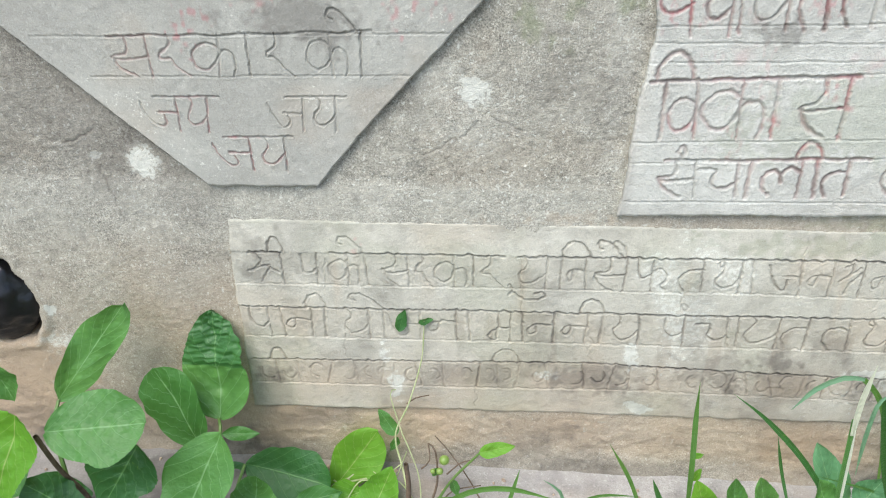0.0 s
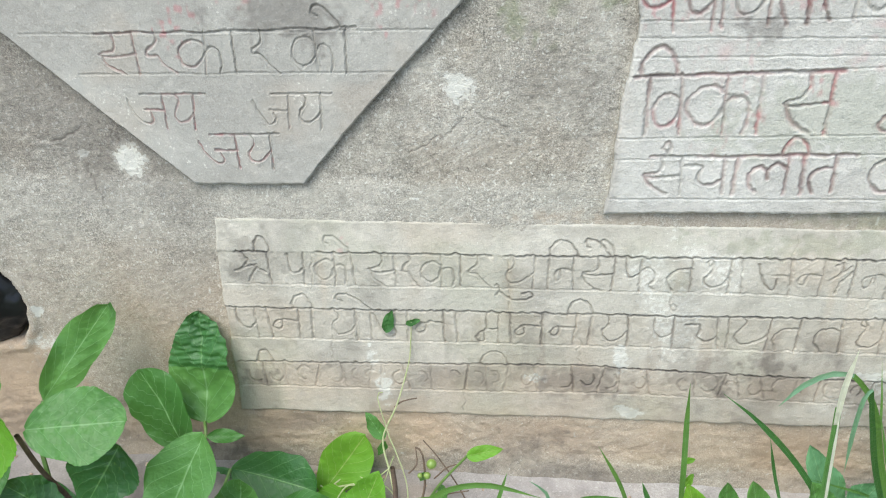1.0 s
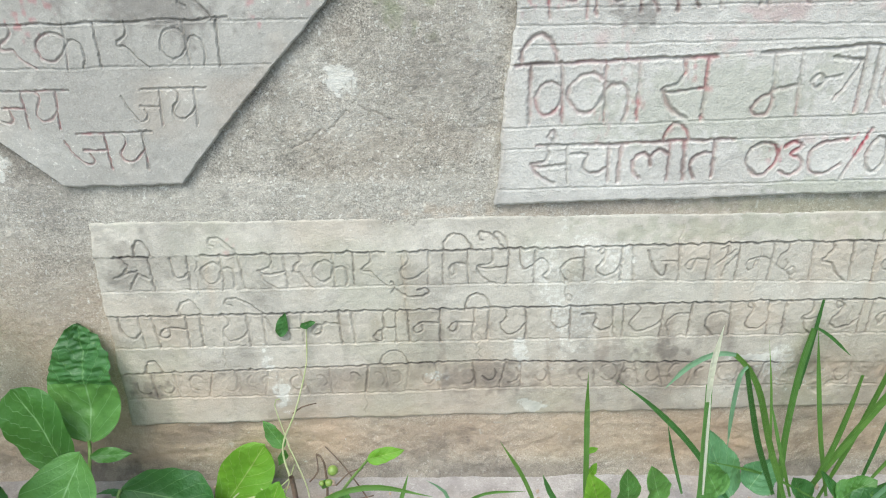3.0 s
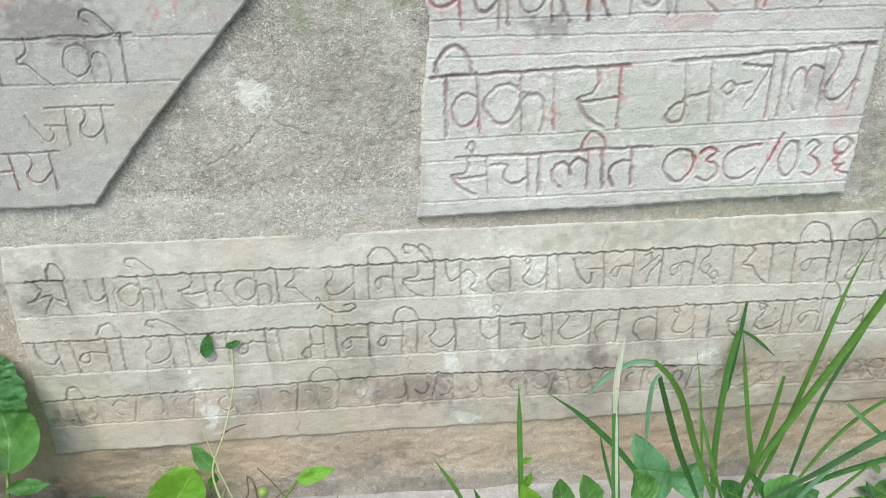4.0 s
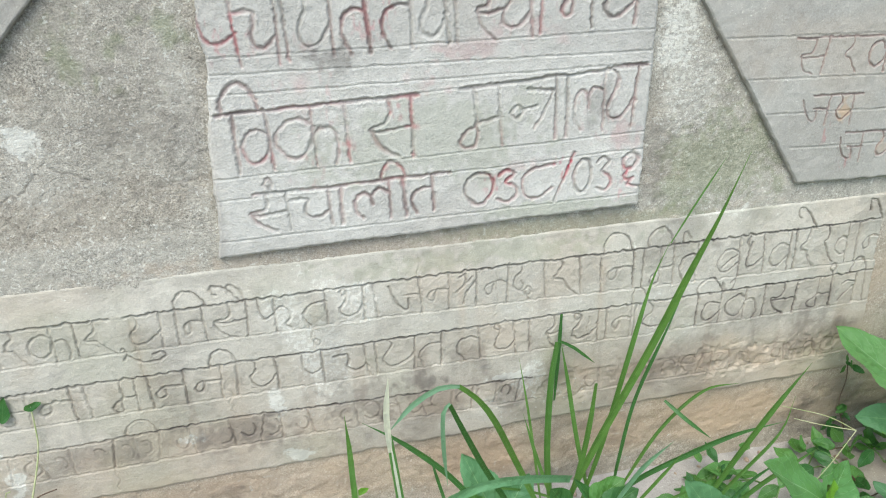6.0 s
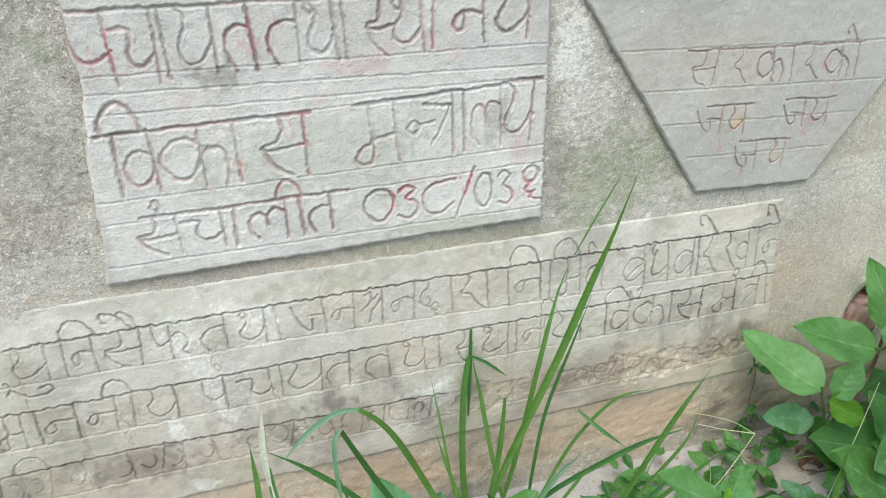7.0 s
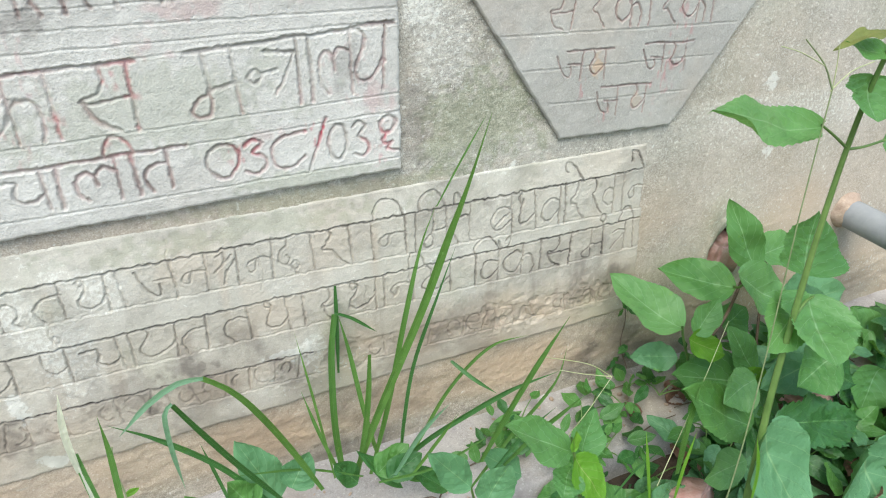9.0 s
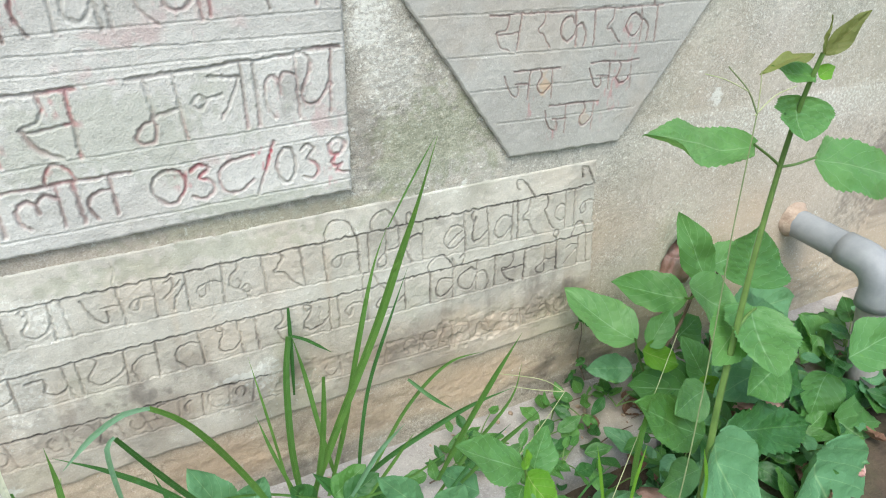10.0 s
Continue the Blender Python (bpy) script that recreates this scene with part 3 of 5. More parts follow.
write(text, "shri:-0.525:-0.473 arch:-0.493:-0.471 five:-0.444:-0.420 ka:-0.405:-0.357 aa:-0.349 hook:-0.389:-0.349 sa:-0.323:-0.286 ra:-0.276:-0.253 ka:-0.250:-0.201 aa:-0.192 ra:-0.182:-0.149 comma:-0.147:-0.137 ya:-0.129:-0.090 low:-0.138:-0.091", HEAD1, BASE1, **WORN)
write(text, "aa:-0.070 na:-0.063:-0.036 arch:-0.070:-0.029 sa:-0.023:0.019 hook:-0.016:0.019 hook:-0.005:0.019 pha:0.032:0.075 ta:0.092:0.123 tha:0.140:0.172 aa:0.188 ja:0.209:0.251 na:0.261:0.291 shra:0.304:0.330 na:0.342:0.376", HEAD1, BASE1, **WORN)
write(text, "dva:0.384:0.415 aa:0.431 ra:0.445:0.475 aa:0.484 aa:0.516 na:0.526:0.566 arch:0.516:0.561 aa:0.581 ma:0.591:0.629 arch:0.586:0.627 reph:0.639:0.651 ta:0.641:0.666 ba:0.702:0.737 low:0.712:0.736 dha:0.747:0.776", HEAD1, BASE1, **WORN)
write(text, "va:0.789:0.819 aa:0.831 ra:0.840:0.866 hook:0.829:0.862 kha:0.878:0.921 aa:0.940 na:0.951:0.981 hook:0.944:0.975", HEAD1, BASE1, **WORN)
write(text, "pa:-0.534:-0.505 aa:-0.484 na:-0.480:-0.439 aa:-0.418 arch:-0.446:-0.413 ya:-0.389:-0.350 aa:-0.328 hook:-0.379:-0.323 ja:-0.322:-0.272 na:-0.262:-0.218 aa:-0.199 ma:-0.171:-0.139 aa:-0.121 na:-0.115:-0.076 na:-0.063:-0.030", HEAD2, BASE2, **WORN)
write(text, "aa:-0.007 arch:-0.041:-0.005 ya:0.009:0.047 pa:0.081:0.109 dot:0.101:0.110 cha:0.125:0.170 aa:0.185 ya:0.194:0.239 ta:0.246:0.278 ta:0.300:0.335 tha:0.354:0.387 aa:0.409 half:0.436:0.462 tha:0.474:0.515 aa:0.530", HEAD2, BASE2, **WORN)
write(text, "na:0.540:0.568 arch:0.567:0.594 aa:0.575 ya:0.589:0.635 aa:0.677 va:0.686:0.717 arch:0.676:0.719 ka:0.725:0.780 aa:0.792 sa:0.806:0.847 ma:0.869:0.909 dot:0.898:0.911 tra:0.924:0.954 aa:0.970 arch:0.941:0.972", HEAD2, BASE2, **WORN)


def long_scratch(store, level, a, b, seed, **kind):
    rnd = random.Random(seed)
    pts = [(x, float(level(x)) + rnd.gauss(0, 0.0007)) for x in np.arange(a, b, 0.005)]
    store.append((curve_through(pts, 0.004), kind.get("wide", 0.0016), kind.get("deep", 0.0026)))


long_scratch(text, HEAD1, -0.4, -0.145, 1)
long_scratch(text, HEAD1, -0.13, 0.982, 5)
long_scratch(text, HEAD1, -0.518, -0.47, 2)
long_scratch(text, HEAD2, -0.548, 0.985, 3)
long_scratch(text, HEAD3, -0.545, 0.42, 4)
for k, level in enumerate((BASE1, BASE2, BASE3)):
    long_scratch(scribes, level, -0.548, 0.985, 10 + k, wide=0.0012, deep=0.0011)
# the third line holds names and worn writing: plain bars
for a, b in ((-0.53, -0.49), (-0.45, -0.42), (-0.4, -0.365), (-0.345, -0.325), (-0.3, -0.265), (-0.215, -0.17), (-0.155, -0.125), (-0.105, -0.075), (-0.05, 0.0), (0.015, 0.04), (0.06, 0.085), (0.125, 0.165), (0.19, 0.235), (0.26, 0.3), (0.33, 0.37),
             (0.5, 0.53), (0.57, 0.6), (0.63, 0.665), (0.69, 0.74), (0.76, 0.79), (0.82, 0.86), (0.88, 0.93)):
    cell = random.Random(f"bar {a}")
    for step_x in np.arange(a, b, 0.034):
        low, high = float(BASE3(a)) + 0.003, float(HEAD3(a)) - 0.002
        lean, deep = cell.uniform(-0.012, 0.012), cell.uniform(0.0006, 0.0017)
        text.append((curve_through([(step_x + 0.026 + lean * t, low + (high - low) * t) for t in (0, 0.5, 1)], 0.004), 0.0016, deep))
        turn, sweep, size = cell.uniform(0.0, 6.0), cell.uniform(1.6, 5.0), cell.uniform(0.6, 1.1)
        arc = [(step_x + 0.011 + 0.0115 * size * math.cos(turn + sweep * k / 6), (low + high) / 2 + 0.3 * lean + 0.014 * size * math.sin(turn + sweep * k / 6)) for k in range(7)]
        text.append((curve_through(arc, 0.003), 0.0016, deep))
write(text, "arch:-0.512:-0.487 arch:-0.165:-0.125", HEAD3, BASE3, **WORN)
# hairline cracks down the plaque
for x0, z0, z1 in ((-0.41, 0.42, 0.37), (-0.39, 0.29, 0.25), (-0.125, 0.43, 0.335), (0.1, 0.4, 0.35), (0.25, 0.47, 0.39), (-0.19, 0.2, 0.16), (0.36, 0.43, 0.36), (0.5, 0.34, 0.29), (-0.02, 0.3, 0.26)):
    rnd = random.Random(x0)
    scribes.append((curve_through([(x0 + rnd.gauss(0, 0.002), z0 + (z1 - z0) * k / 6) for k in range(7)], 0.004), 0.0009, 0.0012))


def lower_marks(x, z, near, u, v):
    low = smooth(0.33 - z + 0.05 * fractal(x, z, 0.15, 130, 5), 0, 0.16)
    warm = 0.6 * low * (0.6 + 0.5 * fractal(x, z, 0.06, 131, 5)) + 0.25 * smooth(fractal(x, z, 0.1, 132, 5), 0.05, 0.55) + 0.3 * near * low
    pale = 0.5 * smooth(fractal(x, z, 0.13, 133, 4), 0.05, 0.5) * (1 - 0.6 * low)
    for cx, cz, rx, rz, a in ((0.04, 0.27, 0.012, 0.026, 0.7), (0.06, 0.172, 0.022, 0.014, 0.9), (-0.312, 0.2, 0.012, 0.03, 0.7), (-0.33, 0.25, 0.008, 0.03, 0.6), (0.38, 0.255, 0.035, 0.006, 1.0), (0.41, 0.245, 0.03, 0.035, 0.55), (-0.08, 0.228, 0.02, 0.008, 0.5)):
        pale = np.maximum(pale, a * blob(x, z, cx, cz, rx, rz, int(900 * abs(cx)), 0.6))
    for cx in (-0.125, -0.395, 0.105, 0.31, 0.52):
        warm += 0.3 * np.exp(-((x - cx - 0.004 * lattice(x, z, 0.03, 6)) / 0.006) ** 2) * smooth(0.44 - z, 0, 0.03) * smooth(z, 0.3, 0.38)
    dirt = 0.36 * blob(x, z, -0.02, 0.225, 0.075, 0.03, 134, 0.6) + 0.4 * blob(x, z, -0.51, 0.21, 0.035, 0.02, 135, 0.6) + 0.3 * blob(x, z, 0.245, 0.27, 0.035, 0.018, 136, 0.8) + 0.26 * blob(x, z, 0.16, 0.25, 0.06, 0.03, 137, 0.9)
    dirt += 0.24 * smooth(fractal(x, z, 0.07, 138, 6), 0.05, 0.5) + 0.14 * blob(x, z, 0.9, 0.25, 0.09, 0.03, 139, 0.8) + 0.12 * blob(x, z, -0.5, 0.42, 0.05, 0.03, 140, 0.8)
    rows = [smooth(z, low_of(x) - 0.006, low_of(x) + 0.003) * (1 - smooth(z, top_of(x) - 0.004, top_of(x) + 0.005)) for low_of, top_of in ((BASE1, HEAD1), (BASE2, HEAD2), (BASE3, HEAD3))]
    drips = smooth(fractal(x * 2.6, z * 0.45, 0.06, 161, 4), 0.12, 0.5) * smooth(0.34 - z, 0, 0.03) * smooth(z, 0.2, 0.27)
    dirt += 0.16 * drips + 0.14 * smooth(fractal(x, z, 0.022, 162, 4), 0.15, 0.55)
    warm += 0.2 * drips * smooth(fractal(x, z, 0.1, 163, 3), -0.2, 0.3)
    written = np.clip(sum(rows), 0, 1) * (0.75 + 0.5 * fractal(x, z, 0.08, 148, 4))
    dirt += 0.07 * written
    pale = np.maximum(pale, 0.22 * (1 - np.clip(sum(rows), 0, 1)) * smooth(z, 0.26, 0.38) * (0.6 + 0.9 * fractal(x, z, 0.07, 149, 5)))
    dirt += (0.16 + 0.14 * fractal(x, z, 0.05, 155, 5)) * smooth(0.29 - z + 0.02 * fractal(x, z, 0.1, 156, 3), 0, 0.06) * smooth(x, -0.35, -0.1) * (1 - smooth(x, 0.6, 0.9))
    warm += 0.16 * rows[2] + 0.1 * rows[1] + 0.3 * smooth(x, 0.4, 0.7) * smooth(0.3 - z, 0, 0.05)
    return {"flaked": blob(x, z, 0.78, 0.222, 0.2, 0.034, 144, 0.5) + 0.5 * blob(x, z, 0.45, 0.225, 0.2, 0.03, 145, 0.6), "worn": (1 - 0.5 * rows[2] * smooth(x, 0.35, 0.55) + 0.35 * rows[2] * (1 - smooth(x, 0.2, 0.4))) * (0.55 + 0.35 * smooth(x, -0.3, 0.1) + 0.3 * smooth(x, 0.5, 0.7) + 0.25 * np.exp(-((z - HEAD1(x)) / 0.004) ** 2) + 0.25 * np.exp(-((z - HEAD2(x)) / 0.004) ** 2)), "warm": np.clip(0.72 * warm, 0, 0.7), "pale": pale, "dirt": dirt, "moss": 0.25 * blob(x, z, 0.35, 0.46, 0.2, 0.02, 141, 0.8) + 0.16 * smooth(fractal(x, z, 0.12, 143, 5), 0.15, 0.5), "red": 0.25 * blob(x, z, -0.35, 0.44, 0.03, 0.012, 142, 0.6) * smooth(lattice(x, z, 0.01, 18), 0.1, 0.7)}


slab("carved_plaque", lambda z: -0.553 + 0.006 * smooth(z, 0.2, 0.45) + 0.003 * lattice(z, z * 0, 0.04, 4), span(0.992, 0.977, 0.17, 0.48),
     lambda x: np.interp(x, (-0.56, -0.217, 0.143, 0.474, 1.0), (0.139, 0.152, 0.158, 0.166, 0.171)) + 0.0015 * lattice(x, x * 0, 0.025, 6), span(0.478, 0.481, -0.5, 0.4), text, scribes, 0.001, LOW_MAT, lower_marks,
     label="long worn cement plaque with three lines of Devanagari lettering", round_off=0.0015, sink=0.0035, ragged=0.0009, ink=0.5, scored=0.12, bands=((BASE1, HEAD1), (BASE2, HEAD2), (BASE3, HEAD3)))

# ---- plinth and ground ----
px, pd = np.meshgrid(np.arange(-2.4, 3.0, 0.006), np.linspace(0, 1, 60))
reach = 0.21 + 0.025 * fractal(px, px * 0, 0.25, 150, 4)
py = 0.02 - pd * reach
pz = 0.034 - 0.02 * pd + 0.006 * fractal(px, py, 0.1, 151, 5) - 0.09 * smooth(pd, 0.86, 1.0) ** 2
# the dirt mask also carries a plain darkening towards the left end
plinth = sheet("plinth", px[::-1], py[::-1], pz[::-1], PLINTH_MAT, -0.06, 2, {"warm": 0.25 * smooth(fractal(px, py, 0.12, 152, 4), 0.0, 0.6)[::-1], "dirt": (0.3 * smooth(fractal(px, py, 0.05, 153, 6), 0.12, 0.5) + 0.3 * smooth(pd, 0.75, 1.0) + (0.45 + 0.2 * fractal(px, py, 0.08, 156, 4)) * (1 - smooth(px, -0.35, -0.05)))[::-1], "pale": 0.15 * smooth(fractal(px, py, 0.09, 154, 4), 0.1, 0.5)[::-1]})
tagged(plinth, "low grey concrete plinth along the foot of the wall", "plinth", kind="structure")

SOIL_MAT, nodes, links, shader = material("damp_soil")
c = mix(SOIL_MAT, ramp(SOIL_MAT, noise_node(SOIL_MAT, 9, 8, 0.7), 0.35, 0.65), (0.05, 0.036, 0.024), (0.13, 0.095, 0.06))
links.new(mix(SOIL_MAT, ramp(SOIL_MAT, noise_node(SOIL_MAT, 2.3, 6, 0.6), 0.5, 0.7), c, (0.06, 0.09, 0.03)), shader.inputs["Base Color"])
shader.inputs["Roughness"].default_value = 0.95
links.new(bump(SOIL_MAT, noise_node(SOIL_MAT, 60, 6, 0.7), 0.008), shader.inputs["Normal"])
gx, gy = np.meshgrid(np.concatenate([[-400, -100, -30, -10, -5], spaced(-3, -1.6, 2.2, 3.2, 0.02, 0.1), [5, 10, 30, 100, 400]]), np.concatenate([[-400, -100, -30, -10, -5, -3], np.arange(-2, 0.02, 0.02), [0.3, 1, 5, 30, 100, 400]]))
gz = -0.03 + 0.02 * fractal(gx, gy, 0.3, 160, 4) * (np.abs(gx) < 4) * (np.abs(gy) < 3)
ground = sheet("ground", gx, gy, gz, SOIL_MAT, None, 2)
tagged(ground, "dark damp soil with leaf litter below the wall", "ground", kind="structure")

# the rest of the tank behind the carved wall: two ends, back and roof slab


def block(name, lo, hi, mat, label, category):
    bm = bmesh.new()
    size, mid = [b - a for a, b in zip(lo, hi)], [(a + b) / 2 for a, b in zip(lo, hi)]
    bmesh.ops.create_cube(bm, size=1, matrix=Matrix.Translation(mid) @ Matrix.Diagonal((*size, 1)))
    bmesh.ops.bevel(bm, geom=bm.edges[:], offset=0.01, segments=2, affect="EDGES")
    me = bpy.data.meshes.new(name)
    bm.to_mesh(me)
    me.materials.append(mat)
    return tagged(new(name, me), label, category, kind="structure")


block("wall_end", (-3.0, 0.252, -0.1), (-2.75, 3.0, 2.3), WALL_MAT, "plain cement plaster end wall of the tank", "wall")
block("wall_end", (3.35, 0.252, -0.1), (3.6, 3.0, 2.3), WALL_MAT, "plain cement plaster end wall of the tank", "wall")
block("wall_back", (-3.0, 3.002, -0.1), (3.6, 3.25, 2.3), WALL_MAT, "plain cement plaster back wall of the tank", "wall")
block("roof", (-3.05, -0.04, 2.352), (3.65, 3.3, 2.46), WALL_MAT, "flat concrete roof slab of the tank", "roof")


# ---- plants: materials and builders ----
def foliage(name, light, dark, vein, gloss=0.42, through_light=0.35, young=(0.22, 0.43, 0.045)):
    """A leaf: blotchy green, pale midrib and side veins drawn on its own length and width."""
    m, nodes, links, shader = material(name)
    info, uv, cut = nodes.new("ShaderNodeObjectInfo"), nodes.new("ShaderNodeUVMap"), nodes.new("ShaderNodeSeparateXYZ")
    links.new(uv.outputs[0], cut.inputs[0])
    colour = mix(m, info.outputs["Random"], dark, light)
    colour = mix(m, times(m, ramp(m, noise_node(m, 22, 5, 0.65), 0.36, 0.68), 0.75), colour, dark)
    colour = mix(m, times(m, ramp(m, noise_node(m, 55, 4, 0.7), 0.66, 0.74), 0.5), colour, young)
    across = times(m, times(m, times(m, cut.outputs[1], 0.5, "SUBTRACT"), 2.0), 0.0, "ADD")
    off = times(m, across, 0.0, "ABSOLUTE")
    rib = ramp(m, off, 0.008, 0.035, ((1, 1, 1), (0, 0, 0)))
    side = times(m, times(m, times(m, cut.outputs[0], 5.5), times(m, off, 2.3), "SUBTRACT"), 0.0, "FRACT")
    twig = ramp(m, times(m, times(m, side, 0.5, "SUBTRACT"), 0.0, "ABSOLUTE"), 0.006, 0.035, ((1, 1, 1), (0, 0, 0)))
    lines = times(m, times(m, rib, times(m, twig, 0.7), "MAXIMUM"), 0.9)
    colour = mix(m, lines, colour, vein)
    links.new(colour, shader.inputs["Base Color"])
    shader.inputs["Roughness"].default_value, shader.inputs["Specular IOR Level"].default_value = gloss, 0.45
    relief = bump(m, times(m, rib, twig, "MAXIMUM"), 0.0006, 0.5)
    links.new(bump(m, noise_node(m, 95, 5, 0.6), 0.0032, 0.8, relief), shader.inputs["Normal"])
    lit, both = nodes.new("ShaderNodeBsdfTranslucent"), nodes.new("ShaderNodeMixShader")
    links.new(mix(m, 0.5, colour, young), lit.inputs[0])
    both.inputs[0].default_value = through_light
    links.new(shader.outputs[0], both.inputs[1])
    links.new(lit.outputs[0], both.inputs[2])
    links.new(both.outputs[0], nodes["Material Output"].inputs[0])
    return m


MID = foliage("leaf_green", (0.135, 0.335, 0.082), (0.068, 0.212, 0.046), (0.25, 0.46, 0.19), 0.34)
LIGHT = foliage("leaf_light", (0.2, 0.43, 0.14), (0.105, 0.29, 0.08), (0.3, 0.52, 0.24), 0.34, 0.4)
DEEP = foliage("leaf_dark", (0.06, 0.195, 0.05), (0.032, 0.125, 0.032), (0.14, 0.31, 0.1), 0.34, 0.25)
BRIGHT = foliage("leaf_young", (0.23, 0.5, 0.05), (0.15, 0.4, 0.035), (0.4, 0.55, 0.16), 0.45, 0.45)
PALE = foliage("leaf_matt", (0.14, 0.33, 0.15), (0.095, 0.255, 0.105), (0.22, 0.4, 0.18), 0.45, 0.2)
BUD = foliage("leaf_bud", (0.24, 0.28, 0.07), (0.16, 0.18, 0.05), (0.3, 0.25, 0.1), 0.5, 0.3)
DRY = foliage("leaf_dry", (0.36, 0.21, 0.15), (0.2, 0.11, 0.07), (0.4, 0.27, 0.19), 0.7, 0.1, (0.3, 0.16, 0.1))
GRASS = foliage("grass_green", (0.15, 0.31, 0.065), (0.07, 0.19, 0.04), (0.2, 0.36, 0.1), 0.38, 0.35)
TEAL = foliage("grass_underside", (0.2, 0.38, 0.22), (0.15, 0.32, 0.17), (0.26, 0.44, 0.28), 0.4, 0.3, (0.3, 0.45, 0.2))
WHITE = foliage("grass_bleached", (0.75, 0.76, 0.62), (0.62, 0.66, 0.48), (0.8, 0.8, 0.7), 0.6, 0.3, (0.6, 0.65, 0.4))


def plain(name, a, b, rough=0.6, scale=40, metal=0.0, relief=0.0006):
    m, nodes, links, shader = material(name)
    links.new(mix(m, ramp(m, noise_node(m, scale, 6, 0.65), 0.35, 0.65), a, b), shader.inputs["Base Color"])
    links.new(bump(m, noise_node(m, scale * 4, 5, 0.6), relief), shader.inputs["Normal"])
    shader.inputs["Roughness"].default_value, shader.inputs["Metallic"].default_value = rough, metal
    return m


STEM = plain("green_stem", (0.085, 0.17, 0.035), (0.145, 0.25, 0.06), 0.5, 30)
TWIG = plain("brown_twig", (0.09, 0.065, 0.04), (0.17, 0.12, 0.08), 0.8, 60)
STRAW = plain("pale_stalk", (0.32, 0.4, 0.16), (0.5, 0.52, 0.3), 0.6, 60)
GREY_STALK = plain("wiry_stalk", (0.18, 0.25, 0.1), (0.28, 0.35, 0.16), 0.7, 60)
BERRY = plain("green_fruit", (0.17, 0.27, 0.05), (0.27, 0.37, 0.1), 0.35, 60)


def part(name, me, parent, label=""):
    ob = new(name, me)
    ob.parent = parent
    ob.matrix_parent_inverse = Matrix() if parent.parent else Matrix.Translation(-parent.location)
    if label:
        ob["label"] = label
    return ob


def plant(name, place, label, category, group=""):
    return tagged(empty(name, place), label, category, group)


def ribbon(name, points, uvs, mat):
    """A smooth grid mesh with its own length and width as UV."""
    rows, cols = points.shape[:2]
    idx = np.arange(rows * cols).reshape(rows, cols)
    quads = np.stack([idx[:-1, :-1], idx[:-1, 1:], idx[1:, 1:], idx[1:, :-1]], -1).reshape(-1, 4)
    me = bpy.data.meshes.new(name)
    me.from_pydata(points.reshape(-1, 3).tolist(), [], quads.tolist())
    layer = me.uv_layers.new(name="UVMap")
    layer.data.foreach_set("uv", uvs.reshape(-1, 2)[quads.ravel()].astype(np.float32).ravel())
    me.polygons.foreach_set("use_smooth", np.ones(len(quads), bool))
    me.materials.append(mat)
    return me


OUTLINES = {"egg": (0.5, 0.8), "ovate": (0.58, 0.92), "round": (0.45, 0.62), "lance": (0.8, 1.1), "heart": (0.42, 0.9), "tip": (0.7, 1.5), "broad": (0.6, 0.52), "oblong": (0.5, 0.45), "crest": (0.5, 0.68)}
count = [0]


def leaf_shape(base, tip, width, shape, mat, up, cup, droop, teeth, crumple, upper, seed):
    rnd = random.Random(seed)
    base, tip, up = Vector(base), Vector(tip), Vector(up)
    along = tip - base
    length = along.length
    along.normalize()
    n = (up - along * up.dot(along)).normalized()
    side = along.cross(n)
    rows, cols = 110 if crumple and length > 0.1 else (40 if length < 0.045 else 58) if teeth or crumple else 25, 9 if length < 0.045 else 11
    s, v = np.meshgrid(np.linspace(0.0, 1.0, rows), np.linspace(-1, 1, cols), indexing="ij")
    a, b = OUTLINES[shape]
    peak = (a / (a + b)) ** a * (b / (a + b)) ** b
    w = np.clip(s, 0.004, 1) ** a * np.clip(1 - s, 0.0, 1) ** b / peak
    ph = rnd.uniform(0, 6)
    edge = 1 + 0.7 * teeth * (np.mod(s * 19, 1.0) - 0.5) * (np.abs(v) > 0.9) + (0.05 * np.sin(s * 9 + ph) * v + 0.09 * lattice(s * 8, np.sign(v) * 3, 1.0, seed)) * np.abs(v)
    half = 0.5 * width * w * edge
    across = half * v
    rise = -cup * half * (1 - np.abs(v)) * 0.9 - droop * length * s ** 2 + 0.03 * length * np.sin(s * 10 + ph + v) * np.abs(v) ** 2
    quilt = -np.cos((s * 5.5 - np.abs(v) * 2.3 + 0.0) * 2 * np.pi)
    rise = rise + 0.05 * width * w * quilt * (1 - np.abs(v) ** 3) * np.minimum(1, np.abs(v) * 3) * 1.0
    if crumple:
        rise = rise + crumple * width * (0.7 * lattice(s * 13 - np.abs(v) * 4, v * 1.3, 1.0, seed) + 0.75 * np.abs(lattice(s * 26 - np.abs(v) * 8, v * 5, 1.0, seed + 1)) + 0.4 * lattice(s * 45, v * 9, 1.0, seed + 2)) * smooth(s, 0.4, 0.55)
    rise = rise + 0.05 * length * w * lattice(s * 3, v * 1.2, 1.0, seed + 5) * np.minimum(1, s * 4)
    twist = rnd.uniform(-0.3, 0.3) * s
    rise = rise + twist * across
    pts = (np.array(base)[None, None] + s[..., None] * length * np.array(along) + across[..., None] * np.array(side) + rise[..., None] * np.array(n))
    me = ribbon("leaf", pts, np.stack([s, v * 0.5 + 0.5], -1), mat)
    if upper:
        me.materials.append(upper)
        me.polygons.foreach_set("material_index", np.repeat(((s[:-1, 0] + 0.03 * rnd.random()) > 0.5).astype(np.int32), cols - 1))
    return me


